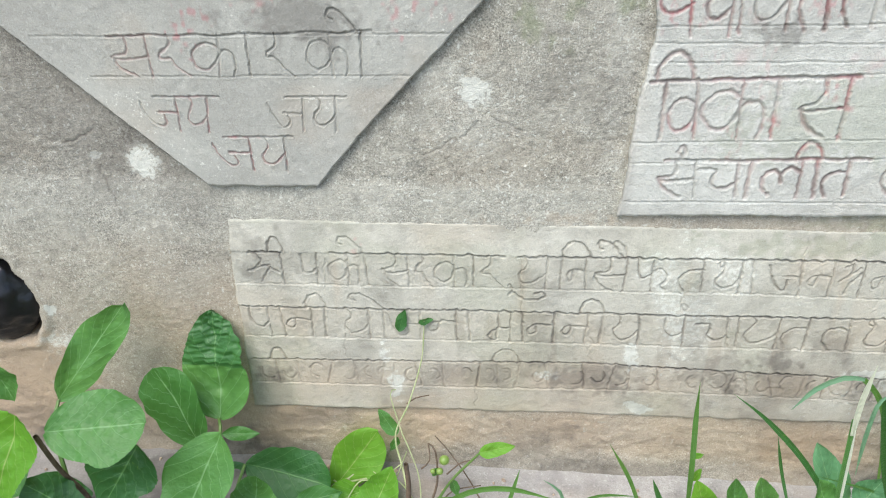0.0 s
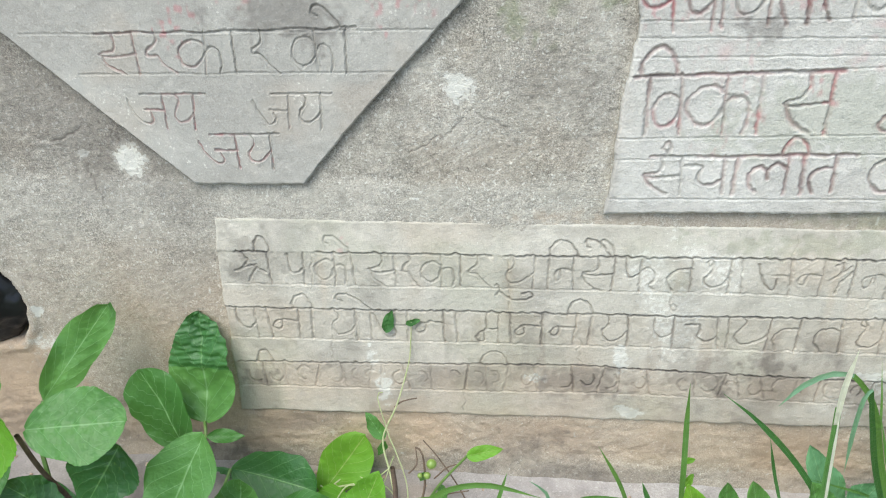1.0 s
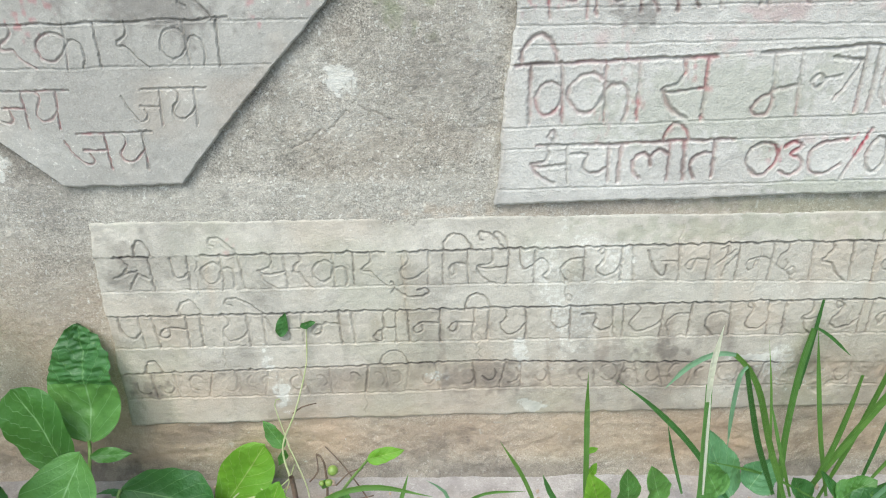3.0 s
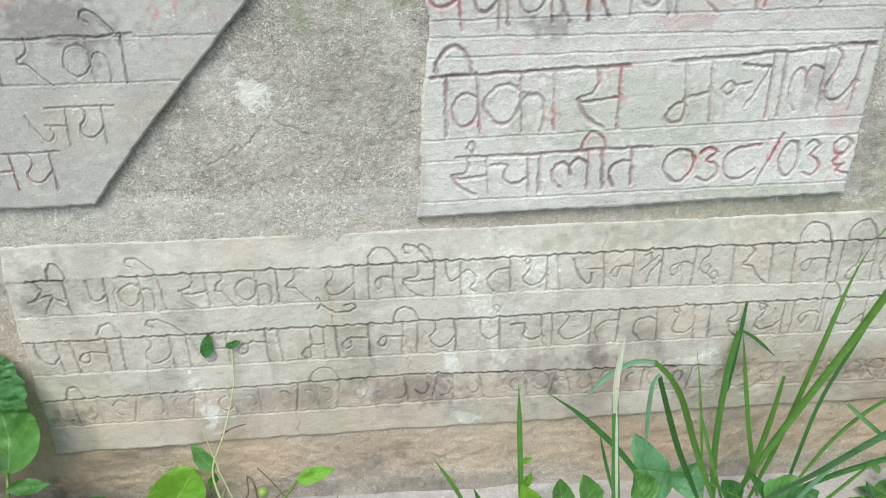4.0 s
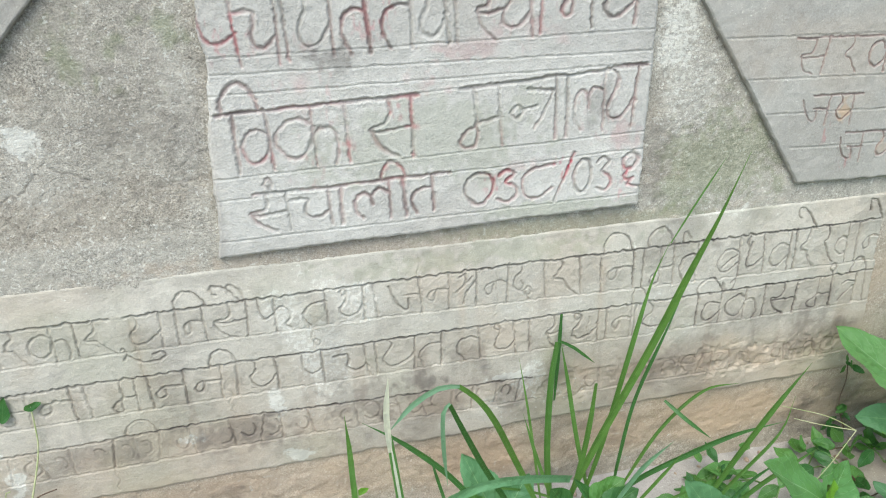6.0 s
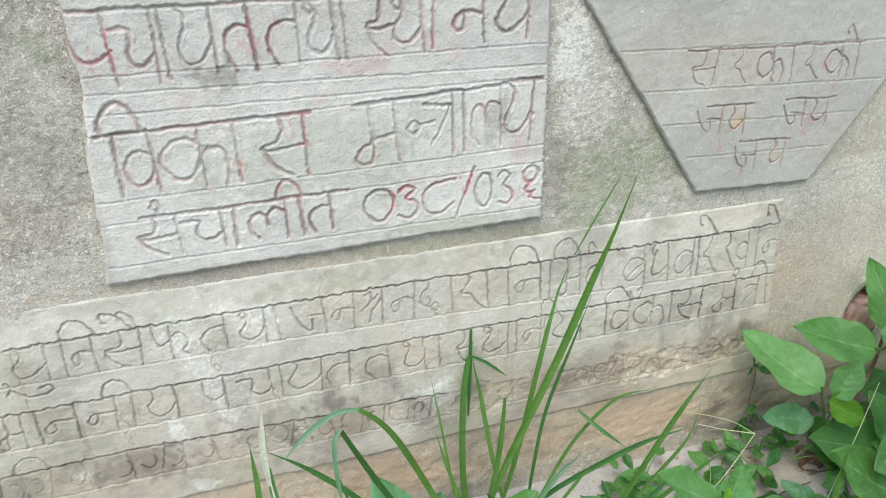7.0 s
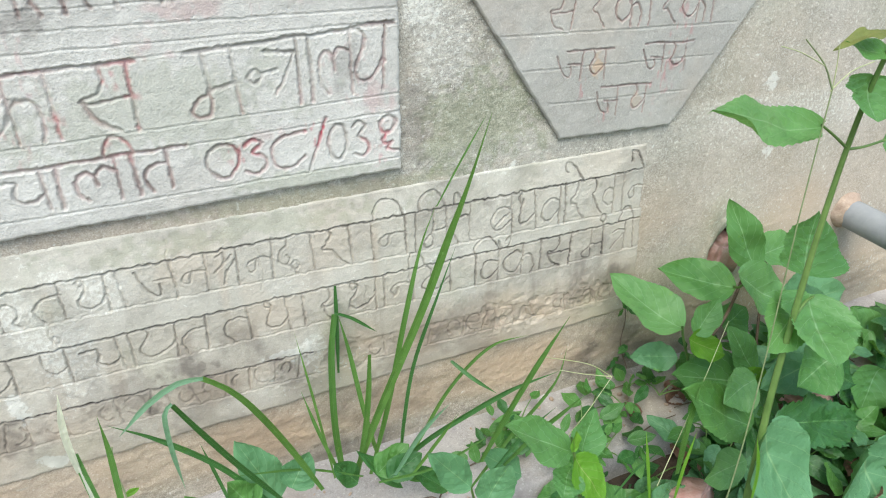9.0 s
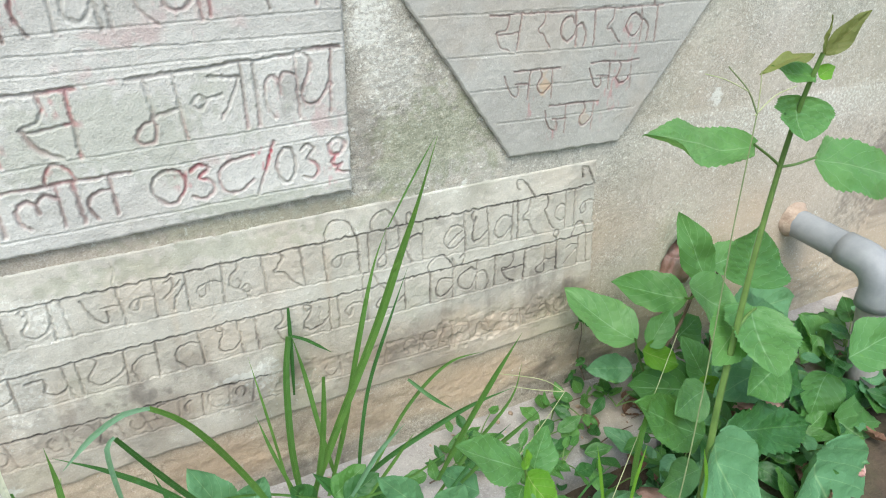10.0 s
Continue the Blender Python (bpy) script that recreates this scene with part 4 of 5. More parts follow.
def leaf(parent, base, tip, width, shape="ovate", mat=None, up=(0.1, -0.75, 0.65), cup=0.25, droop=0.06, teeth=0.0, crumple=0.0, upper=None, label=""):
    count[0] += 1
    if not teeth and shape in ("ovate", "heart") and (Vector(tip) - Vector(base)).length > 0.05:
        teeth = 0.07
    return part("leaf", leaf_shape(base, tip, width, shape, mat or MID, up, cup, droop, teeth, crumple, upper, count[0]), parent, label)


def tube_mesh(name, pts, r0, r1, mat, sides=7, step=0.008):
    p = curve_through(pts, step)
    t = np.gradient(p, axis=0)
    t /= np.linalg.norm(t, axis=1)[:, None]
    ref = np.array([0.31, 0.92, 0.23])
    u = np.cross(t, ref)
    u /= np.linalg.norm(u, axis=1)[:, None]
    w = np.cross(t, u)
    r = np.linspace(r0, r1, len(p))[:, None, None]
    a = np.linspace(0, 2 * np.pi, sides + 1)
    ring = p[:, None] + r * (np.cos(a)[None, :, None] * u[:, None] + np.sin(a)[None, :, None] * w[:, None])
    uv = np.stack(np.meshgrid(np.linspace(0, 1, len(p)), np.linspace(0, 1, sides + 1), indexing="ij"), -1)
    return ribbon(name, ring, uv, mat)


def stem(parent, pts, r0, r1, mat=None, name="stem", label=""):
    return part(name, tube_mesh(name, pts, r0, r1, mat or STEM), parent, label)


def blade(parent, pts, width, mat=None, facing=(0, -1, 0.25), fold=0.25, blunt=0.0, label=""):
    """A grass blade through points from its foot to its tip."""
    p = curve_through(pts, 0.012)
    t = np.gradient(p, axis=0)
    t /= np.linalg.norm(t, axis=1)[:, None]
    f = np.array(facing, float)
    side = np.cross(t, f)
    side /= np.linalg.norm(side, axis=1)[:, None]
    n = np.cross(side, t)
    s = np.linspace(0, 1, len(p))
    w = 0.56 * width * (0.65 + 0.35 * smooth(s, 0, 0.25)) * np.maximum(1 - smooth(s, 0.6, 1.06) * (1 - blunt), 0.04)
    v = np.linspace(-1, 1, 5)
    pts3 = p[:, None] + 0.5 * w[:, None, None] * v[None, :, None] * side[:, None] + fold * 0.5 * w[:, None, None] * np.abs(v)[None, :, None] * n[:, None]
    uv = np.stack(np.meshgrid(s, v * 0.5 + 0.5, indexing="ij"), -1)
    return part("blade", ribbon("blade", pts3, uv, mat or GRASS), parent, label)


# ---- broad-leaved shrub at the left foot of the wall ----
shrub = plant("broadleaf_shrub", (-0.62, -0.1, 0.0), "broad-leaved green shrub with one crumpled dark leaf", "shrub")
leaf(shrub, (-0.587, -0.060, 0.162), (-0.595, -0.012, 0.329), 0.112, shape="crest", mat=MID, crumple=0.06, upper=DEEP, up=(0,-1,0.2))
leaf(shrub, (-0.811, -0.100, 0.220), (-0.691, -0.070, 0.369), 0.06, shape="oblong", mat=MID, up=(0.35,-0.85,0.2))
leaf(shrub, (-0.727, -0.235, 0.286), (-0.598, -0.225, 0.301), 0.096, shape="broad", mat=MID, up=(0,-0.7,0.7), teeth=0.04)
leaf(shrub, (-0.613, -0.090, 0.130), (-0.676, -0.070, 0.257), 0.088, shape="broad", mat=MID, up=(-0.2,-0.9,0.3))
leaf(shrub, (-0.529, -0.170, 0.237), (-0.601, -0.240, 0.100), 0.1, shape="broad", mat=MID, up=(-0.1,-0.8,0.6))
leaf(shrub, (-0.555, -0.070, 0.079), (-0.411, -0.100, 0.066), 0.09, shape="broad", mat=DEEP, up=(0,-0.8,0.6), cup=0.5)
leaf(shrub, (-0.419, -0.050, 0.019), (-0.347, -0.030, 0.123), 0.078, shape="broad", mat=BRIGHT, up=(-0.2,-0.9,0.3))
leaf(shrub, (-0.565, -0.100, 0.170), (-0.507, -0.100, 0.174), 0.022, shape="lance", mat=MID)
leaf(shrub, (-0.757, -0.240, 0.316), (-0.812, -0.280, 0.176), 0.082, shape="heart", mat=BRIGHT, up=(0.1,-0.8,0.6))
leaf(shrub, (-0.846, -0.150, 0.024), (-0.842, -0.120, 0.090), 0.112, shape="round", mat=DEEP)
leaf(shrub, (-0.640, -0.190, 0.227), (-0.703, -0.220, 0.128), 0.094, shape="ovate", mat=DEEP, up=(0.2,-0.9,0.4))
leaf(shrub, (-0.514, -0.160, 0.066), (-0.506, -0.140, 0.126), 0.072, shape="round", mat=MID, up=(0,-0.8,0.6))
leaf(shrub, (-0.350, -0.100, 0.013), (-0.315, -0.080, 0.098), 0.064, shape="ovate", mat=BRIGHT)
leaf(shrub, (-0.856, -0.150, 0.321), (-0.838, -0.150, 0.254), 0.043, shape="ovate", mat=MID)
leaf(shrub, (-0.463, -0.120, 0.053), (-0.390, -0.100, 0.063), 0.040, shape="lance", mat=MID)
leaf(shrub, (-0.715, -0.050, -0.064), (-0.771, -0.030, 0.005), 0.095, shape="ovate", mat=DEEP)
leaf(shrub, (-0.651, -0.060, -0.047), (-0.576, -0.040, 0.044), 0.084, shape="ovate", mat=DEEP)
leaf(shrub, (-0.770, -0.200, 0.100), (-0.832, -0.200, 0.151), 0.079, shape="ovate", mat=DEEP)
leaf(shrub, (-0.873, -0.200, 0.207), (-0.820, -0.220, 0.146), 0.088, shape="ovate", mat=MID)
leaf(shrub, (-0.365, -0.080, 0.046), (-0.436, -0.100, 0.018), 0.058, shape="ovate", mat=BRIGHT)
stem(shrub, [(-0.776, -0.200, 0.243), (-0.777, -0.180, 0.163), (-0.782, -0.140, 0.056), (-0.795, -0.100, -0.118)], 0.0034, 0.0042, TWIG)
stem(shrub, [(-0.587, -0.060, 0.162), (-0.579, -0.080, 0.151), (-0.592, -0.100, 0.085), (-0.670, -0.100, -0.077)], 0.0025, 0.0040)
stem(shrub, [(-0.811, -0.100, 0.220), (-0.809, -0.130, 0.189), (-0.789, -0.160, 0.119)], 0.0025, 0.0035)
stem(shrub, [(-0.613, -0.090, 0.130), (-0.603, -0.100, 0.072), (-0.650, -0.100, -0.075)], 0.0025, 0.0035)
stem(shrub, [(-0.419, -0.050, 0.019), (-0.422, -0.070, 0.005), (-0.463, -0.100, -0.057)], 0.0020, 0.0030)
stem(shrub, [(-0.555, -0.070, 0.079), (-0.564, -0.090, 0.052), (-0.607, -0.100, -0.057)], 0.0025, 0.0035)


# ---- thin vine that climbs the wall ----
vine = plant("climbing_vine", (-0.3, -0.06, 0.03), "thin pale green vine with small leaves and fruits", "vine")
stem(vine, [(-0.283, -0.100, 0.032), (-0.301, -0.060, 0.079), (-0.313, -0.040, 0.130), (-0.290, -0.030, 0.189), (-0.272, -0.010, 0.252), (-0.268, -0.004, 0.290), (-0.266, -0.003, 0.322)], 0.0020, 0.0009, STRAW)
stem(vine, [(-0.269, -0.100, 0.014), (-0.272, -0.080, 0.078), (-0.286, -0.070, 0.126), (-0.298, -0.060, 0.150)], 0.0014, 0.0009, STRAW)
stem(vine, [(-0.266, -0.100, 0.014), (-0.245, -0.085, 0.073), (-0.247, -0.070, 0.129), (-0.259, -0.060, 0.135)], 0.0023, 0.0014, TWIG)
stem(vine, [(-0.252, -0.090, 0.029), (-0.220, -0.090, 0.093), (-0.178, -0.100, 0.160)], 0.0023, 0.0018)
stem(vine, [(-0.289, -0.100, 0.037), (-0.286, -0.100, 0.086), (-0.288, -0.100, 0.130)], 0.0046, 0.0036, TWIG)
stem(vine, [(-0.168, -0.080, 0.019), (-0.196, -0.060, 0.063), (-0.229, -0.040, 0.101), (-0.252, -0.030, 0.123)], 0.0014, 0.0009, TWIG)
stem(vine, [(-0.294, -0.030, 0.185), (-0.281, -0.025, 0.193), (-0.260, -0.020, 0.196)], 0.0013, 0.0009, TWIG)
stem(vine, [(-0.447, -0.060, 0.017), (-0.397, -0.060, 0.041), (-0.353, -0.050, 0.046), (-0.315, -0.050, 0.058)], 0.0019, 0.0015, STRAW)
stem(vine, [(-0.425, -0.080, -0.004), (-0.404, -0.070, 0.042), (-0.379, -0.070, 0.071)], 0.0015, 0.0010, STRAW)
stem(vine, [(-0.406, -0.070, 0.019), (-0.358, -0.070, 0.042), (-0.301, -0.060, 0.091)], 0.0014, 0.0010, STRAW)
stem(vine, [(-0.395, -0.080, 0.018), (-0.363, -0.080, 0.070), (-0.321, -0.070, 0.051), (-0.293, -0.060, 0.116)], 0.0012, 0.0007, STRAW)
stem(vine, [(-0.412, -0.070, 0.056), (-0.369, -0.070, 0.022), (-0.313, -0.070, 0.040)], 0.0012, 0.0007, STRAW)
stem(vine, [(-0.308, -0.080, 0.007), (-0.321, -0.070, 0.051), (-0.349, -0.060, 0.069)], 0.0012, 0.0007, STRAW)
stem(vine, [(-0.280, -0.080, 0.028), (-0.311, -0.070, 0.064), (-0.361, -0.060, 0.037)], 0.0012, 0.0007, STRAW)
stem(vine, [(-0.248, -0.090, 0.024), (-0.221, -0.080, 0.058), (-0.177, -0.080, 0.074)], 0.0014, 0.0009, TWIG)
stem(vine, [(-0.228, -0.090, 0.104), (-0.207, -0.090, 0.128), (-0.187, -0.090, 0.136)], 0.0013, 0.0009, TWIG)
stem(vine, [(-0.268, -0.080, 0.102), (-0.255, -0.080, 0.120), (-0.259, -0.060, 0.135)], 0.0014, 0.0009, TWIG)
stem(vine, [(-0.300, -0.050, 0.140), (-0.319, -0.030, 0.201), (-0.310, -0.030, 0.212)], 0.0009, 0.0007, STRAW)
leaf(vine, (-0.312, -0.040, 0.130), (-0.338, -0.035, 0.175), 0.024, shape="ovate", mat=MID)
leaf(vine, (-0.179, -0.100, 0.160), (-0.127, -0.100, 0.177), 0.022, shape="ovate", mat=BRIGHT)
leaf(vine, (-0.305, -0.005, 0.302), (-0.294, -0.004, 0.340), 0.017, shape="ovate", mat=DEEP, up=(0,-1,0))
leaf(vine, (-0.274, -0.005, 0.318), (-0.252, -0.004, 0.325), 0.011, shape="ovate", mat=DEEP, up=(0,-1,0))
leaf(vine, (-0.309, -0.040, 0.125), (-0.324, -0.040, 0.094), 0.013, shape="ovate", mat=MID)
leaf(vine, (-0.220, -0.090, 0.093), (-0.212, -0.090, 0.057), 0.015, shape="lance", mat=MID)
leaf(vine, (-0.242, -0.085, 0.109), (-0.251, -0.080, 0.086), 0.013, shape="ovate", mat=MID)


def ball(name, place, r, mat, parent):
    bm = bmesh.new()
    bmesh.ops.create_icosphere(bm, subdivisions=3, radius=r)
    for v in bm.verts:
        v.co = Vector(place) + v.co * (1 + 0.05 * noise.noise(v.co * 300))
    me = bpy.data.meshes.new(name)
    bm.to_mesh(me)
    me.polygons.foreach_set("use_smooth", [True] * len(me.polygons))
    me.materials.append(mat)
    return part(name, me, parent)


ball("fruit", (-0.232, -0.085, 0.127), 0.0076, BERRY, vine)
ball("fruit", (-0.239, -0.087, 0.106), 0.0055, BERRY, vine)
ball("fruit", (-0.250, -0.085, 0.103), 0.0042, BERRY, vine)


# ---- grass clump in front of the long plaque ----
grass = plant("grass_clump", (0.46, -0.12, 0.02), "tall clump of green grass with bent and broken blades", "grass")
blade(grass, [(0.430, -0.095, 0.060), (0.483, -0.100, 0.199), (0.544, -0.108, 0.349), (0.577, -0.120, 0.455), (0.599, -0.135, 0.536), (0.621, -0.147, 0.622)], 0.0215)
blade(grass, [(0.464, -0.090, 0.067), (0.499, -0.080, 0.177), (0.532, -0.070, 0.308), (0.567, -0.050, 0.410), (0.595, -0.040, 0.466)], 0.0147)
blade(grass, [(0.596, -0.040, 0.464), (0.636, -0.030, 0.520), (0.679, -0.020, 0.577)], 0.0050)
blade(grass, [(0.431, -0.060, 0.027), (0.428, -0.040, 0.129), (0.437, -0.020, 0.244), (0.450, -0.008, 0.309)], 0.0181, GRASS, blunt=0.8)
blade(grass, [(0.455, -0.006, 0.354), (0.452, -0.008, 0.289), (0.447, -0.012, 0.207)], 0.0104, DEEP, blunt=0.5)
blade(grass, [(0.484, -0.080, 0.066), (0.472, -0.050, 0.152), (0.464, -0.020, 0.245), (0.453, -0.012, 0.316)], 0.0126)
blade(grass, [(0.450, -0.012, 0.313), (0.474, -0.010, 0.297), (0.510, -0.012, 0.264)], 0.0087, DEEP)
blade(grass, [(0.441, -0.100, 0.081), (0.458, -0.100, 0.164), (0.467, -0.100, 0.233), (0.472, -0.100, 0.295)], 0.0155, GRASS, blunt=0.5)
blade(grass, [(0.508, -0.100, 0.080), (0.517, -0.100, 0.164), (0.539, -0.090, 0.254), (0.583, -0.080, 0.358), (0.616, -0.060, 0.409)], 0.0105, DEEP)
blade(grass, [(0.381, -0.150, 0.131), (0.344, -0.150, 0.226), (0.308, -0.170, 0.318), (0.283, -0.180, 0.363), (0.261, -0.185, 0.387)], 0.0148, GRASS, blunt=0.7)
blade(grass, [(0.263, -0.185, 0.386), (0.237, -0.190, 0.391), (0.205, -0.200, 0.381), (0.175, -0.220, 0.366)], 0.0118, TEAL)
blade(grass, [(0.322, -0.220, 0.210), (0.281, -0.240, 0.302), (0.252, -0.260, 0.378), (0.233, -0.274, 0.431)], 0.0119, DEEP, blunt=0.7)
blade(grass, [(0.233, -0.276, 0.434), (0.225, -0.280, 0.426), (0.224, -0.280, 0.384), (0.227, -0.280, 0.331)], 0.0084, TEAL)
blade(grass, [(0.118, -0.400, -0.030), (0.120, -0.480, 0.250), (0.131, -0.570, 0.510), (0.137, -0.622, 0.615), (0.140, -0.650, 0.660), (0.149, -0.668, 0.694), (0.163, -0.674, 0.707), (0.180, -0.670, 0.703), (0.199, -0.660, 0.690)], 0.0105, PALE, blunt=0.45)
blade(grass, [(0.491, -0.100, 0.066), (0.543, -0.110, 0.118), (0.612, -0.120, 0.158), (0.679, -0.130, 0.190), (0.749, -0.140, 0.208)], 0.0167, DEEP)
blade(grass, [(0.592, -0.200, 0.144), (0.635, -0.200, 0.224), (0.676, -0.200, 0.293), (0.717, -0.200, 0.353)], 0.0170)
blade(grass, [(0.543, -0.060, 0.053), (0.613, -0.040, 0.140), (0.694, -0.020, 0.186), (0.769, -0.010, 0.182)], 0.0119)
blade(grass, [(0.418, -0.050, 0.038), (0.401, -0.030, 0.200), (0.391, -0.008, 0.292)], 0.0072)
blade(grass, [(0.419, -0.100, 0.086), (0.396, -0.080, 0.168), (0.382, -0.060, 0.231)], 0.0096)
blade(grass, [(0.480, -0.160, 0.127), (0.522, -0.160, 0.190), (0.563, -0.160, 0.226)], 0.0137, TEAL)
blade(grass, [(0.498, -0.180, 0.138), (0.540, -0.180, 0.190), (0.567, -0.180, 0.223)], 0.0101)
blade(grass, [(0.629, -0.200, 0.122), (0.680, -0.200, 0.163), (0.724, -0.200, 0.189), (0.757, -0.200, 0.208)], 0.0145)
blade(grass, [(0.315, -0.130, 0.113), (0.260, -0.120, 0.195), (0.200, -0.120, 0.263), (0.150, -0.120, 0.305)], 0.0142, DEEP)
blade(grass, [(0.265, -0.100, 0.093), (0.253, -0.080, 0.141), (0.241, -0.070, 0.196)], 0.0085, DEEP)
blade(grass, [(0.445, -0.200, 0.167), (0.525, -0.200, 0.162), (0.625, -0.180, 0.169)], 0.0085)
blade(grass, [(0.622, -0.030, 0.188), (0.645, -0.060, 0.169), (0.679, -0.080, 0.142)], 0.0115, DEEP)
blade(grass, [(0.445, -0.120, 0.100), (0.366, -0.120, 0.146), (0.273, -0.130, 0.182)], 0.0068)
white_blade = blade(grass, [(0.186, -0.300, -0.020), (0.184, -0.335, 0.180), (0.175, -0.353, 0.330), (0.169, -0.355, 0.399), (0.163, -0.355, 0.472)], 0.0165, LIGHT, blunt=0.6)
blade(white_blade, [(0.163, -0.358, 0.455), (0.162, -0.358, 0.495), (0.166, -0.357, 0.532)], 0.0095, WHITE, label="bleached white blade tip")
blade(white_blade, [(0.173, -0.360, 0.350), (0.168, -0.360, 0.409), (0.165, -0.360, 0.447), (0.163, -0.359, 0.477)], 0.0048, WHITE, label="bleached white streak")
blade(grass, [(0.134, -0.080, 0.053), (0.132, -0.070, 0.135), (0.132, -0.050, 0.203), (0.130, -0.046, 0.265)], 0.0145)
blade(grass, [(0.060, -0.100, 0.068), (0.037, -0.100, 0.130), (0.005, -0.100, 0.191)], 0.0106)
stem(grass, [(0.136, -0.070, 0.070), (0.137, -0.060, 0.136), (0.132, -0.050, 0.179), (0.136, -0.045, 0.210)], 0.0013, 0.0009, STRAW)
leaf(grass, (0.135, -0.055, 0.131), (0.154, -0.050, 0.133), 0.009, shape="ovate", mat=BRIGHT)
leaf(grass, (0.140, -0.060, 0.088), (0.151, -0.060, 0.113), 0.013, shape="ovate", mat=BRIGHT)

low_grass = plant("grass_tuft", (-0.1, -0.25, 0.0), "low arching grass tuft at the plinth", "grass")
blade(low_grass, [(-0.222, -0.300, 0.262), (-0.180, -0.300, 0.295), (-0.136, -0.300, 0.304), (-0.080, -0.300, 0.290)], 0.0121)
blade(low_grass, [(-0.138, -0.150, 0.101), (-0.128, -0.140, 0.136), (-0.120, -0.130, 0.162)], 0.0102)
blade(low_grass, [(-0.061, -0.200, 0.164), (-0.070, -0.200, 0.199), (-0.092, -0.200, 0.217)], 0.0078, TEAL)
blade(low_grass, [(0.083, -0.150, 0.121), (0.069, -0.150, 0.147), (0.058, -0.150, 0.178)], 0.0136, DEEP)
blade(low_grass, [(-0.061, -0.200, 0.169), (-0.020, -0.200, 0.195), (0.030, -0.200, 0.198)], 0.0071)
blade(low_grass, [(-0.275, -0.250, 0.201), (-0.232, -0.250, 0.224), (-0.190, -0.250, 0.233)], 0.0074)
blade(low_grass, [(0.771, -0.340, 0.137), (0.758, -0.340, 0.200), (0.745, -0.340, 0.263)], 0.0094, BRIGHT)
blade(low_grass, [(0.793, -0.360, 0.146), (0.797, -0.360, 0.201), (0.807, -0.360, 0.259)], 0.0110, BRIGHT)
blade(low_grass, [(0.854, -0.300, 0.107), (0.855, -0.300, 0.193), (0.887, -0.280, 0.256)], 0.0205)
blade(low_grass, [(0.856, -0.420, 0.176), (0.851, -0.420, 0.232), (0.835, -0.420, 0.290)], 0.0108, BRIGHT)
blade(low_grass, [(0.679, -0.350, 0.198), (0.658, -0.350, 0.255), (0.643, -0.340, 0.280)], 0.0086)
blade(low_grass, [(0.747, -0.300, 0.113), (0.781, -0.300, 0.151), (0.817, -0.300, 0.167)], 0.0084, DEEP)
blade(low_grass, [(0.579, -0.200, 0.101), (0.657, -0.170, 0.143), (0.744, -0.140, 0.188), (0.767, -0.130, 0.242)], 0.0121)
blade(low_grass, [(0.587, -0.220, 0.123), (0.658, -0.200, 0.168), (0.708, -0.200, 0.201)], 0.0116, DEEP)

herb = plant("ground_herb", (0.25, -0.2, 0.0), "low green herb with heart-shaped leaves among grass", "herb")
leaf(herb, (0.326, -0.120, 0.107), (0.285, -0.100, 0.209), 0.06, shape="heart", mat=PALE, up=(0.2,-0.9,0.4))
leaf(herb, (0.343, -0.130, 0.129), (0.373, -0.120, 0.174), 0.051, shape="heart", mat=PALE)
leaf(herb, (0.289, -0.160, 0.148), (0.266, -0.160, 0.201), 0.048, shape="heart", mat=MID)
leaf(herb, (0.460, -0.140, 0.116), (0.513, -0.130, 0.144), 0.044, shape="ovate", mat=MID)
leaf(herb, (0.473, -0.150, 0.113), (0.525, -0.150, 0.140), 0.040, shape="ovate", mat=DEEP)
leaf(herb, (0.437, -0.120, 0.091), (0.408, -0.120, 0.139), 0.035, shape="ovate", mat=DEEP)
leaf(herb, (0.149, -0.120, 0.082), (0.130, -0.120, 0.147), 0.041, shape="heart", mat=BRIGHT)
leaf(herb, (0.186, -0.120, 0.096), (0.179, -0.120, 0.156), 0.036, shape="heart", mat=MID)
leaf(herb, (0.232, -0.120, 0.095), (0.212, -0.120, 0.161), 0.038, shape="heart", mat=MID)
leaf(herb, (0.549, -0.120, 0.053), (0.474, -0.120, 0.123), 0.027, shape="lance", mat=MID)
leaf(herb, (0.497, -0.140, 0.075), (0.440, -0.130, 0.159), 0.022, shape="lance", mat=DEEP)
leaf(herb, (0.568, -0.140, 0.040), (0.508, -0.140, 0.113), 0.030, shape="ovate", mat=DEEP)
leaf(herb, (0.660, -0.200, 0.090), (0.597, -0.200, 0.158), 0.042, shape="ovate", mat=PALE)


# ---- tall weed with toothed leaves ----
weed = plant("tall_weed", (0.9, -0.39, -0.06), "tall toothed-leaf weed on a single green stem", "weed")
stem(weed, [(0.902, -0.390, -0.086), (0.891, -0.390, 0.100), (0.892, -0.385, 0.200), (0.900, -0.375, 0.300), (0.914, -0.365, 0.400), (0.921, -0.361, 0.500), (0.929, -0.360, 0.604), (0.919, -0.375, 0.682), (0.919, -0.385, 0.732)], 0.0062, 0.0024)
petiole = stem(weed, [(0.931, -0.360, 0.605), (0.907, -0.360, 0.622), (0.882, -0.360, 0.638)], 0.0017, 0.0013)
petiole_b = stem(weed, [(0.931, -0.360, 0.605), (0.955, -0.360, 0.604), (0.985, -0.360, 0.607)], 0.0017, 0.0014)
petiole_c = stem(weed, [(0.914, -0.365, 0.398), (0.945, -0.352, 0.405), (0.976, -0.340, 0.400)], 0.0024, 0.0016)
leaf(petiole, (0.884, -0.360, 0.636), (0.705, -0.400, 0.695), 0.049, shape="ovate", mat=LIGHT, teeth=0.18, up=(0,-0.55,0.85), cup=0.4)
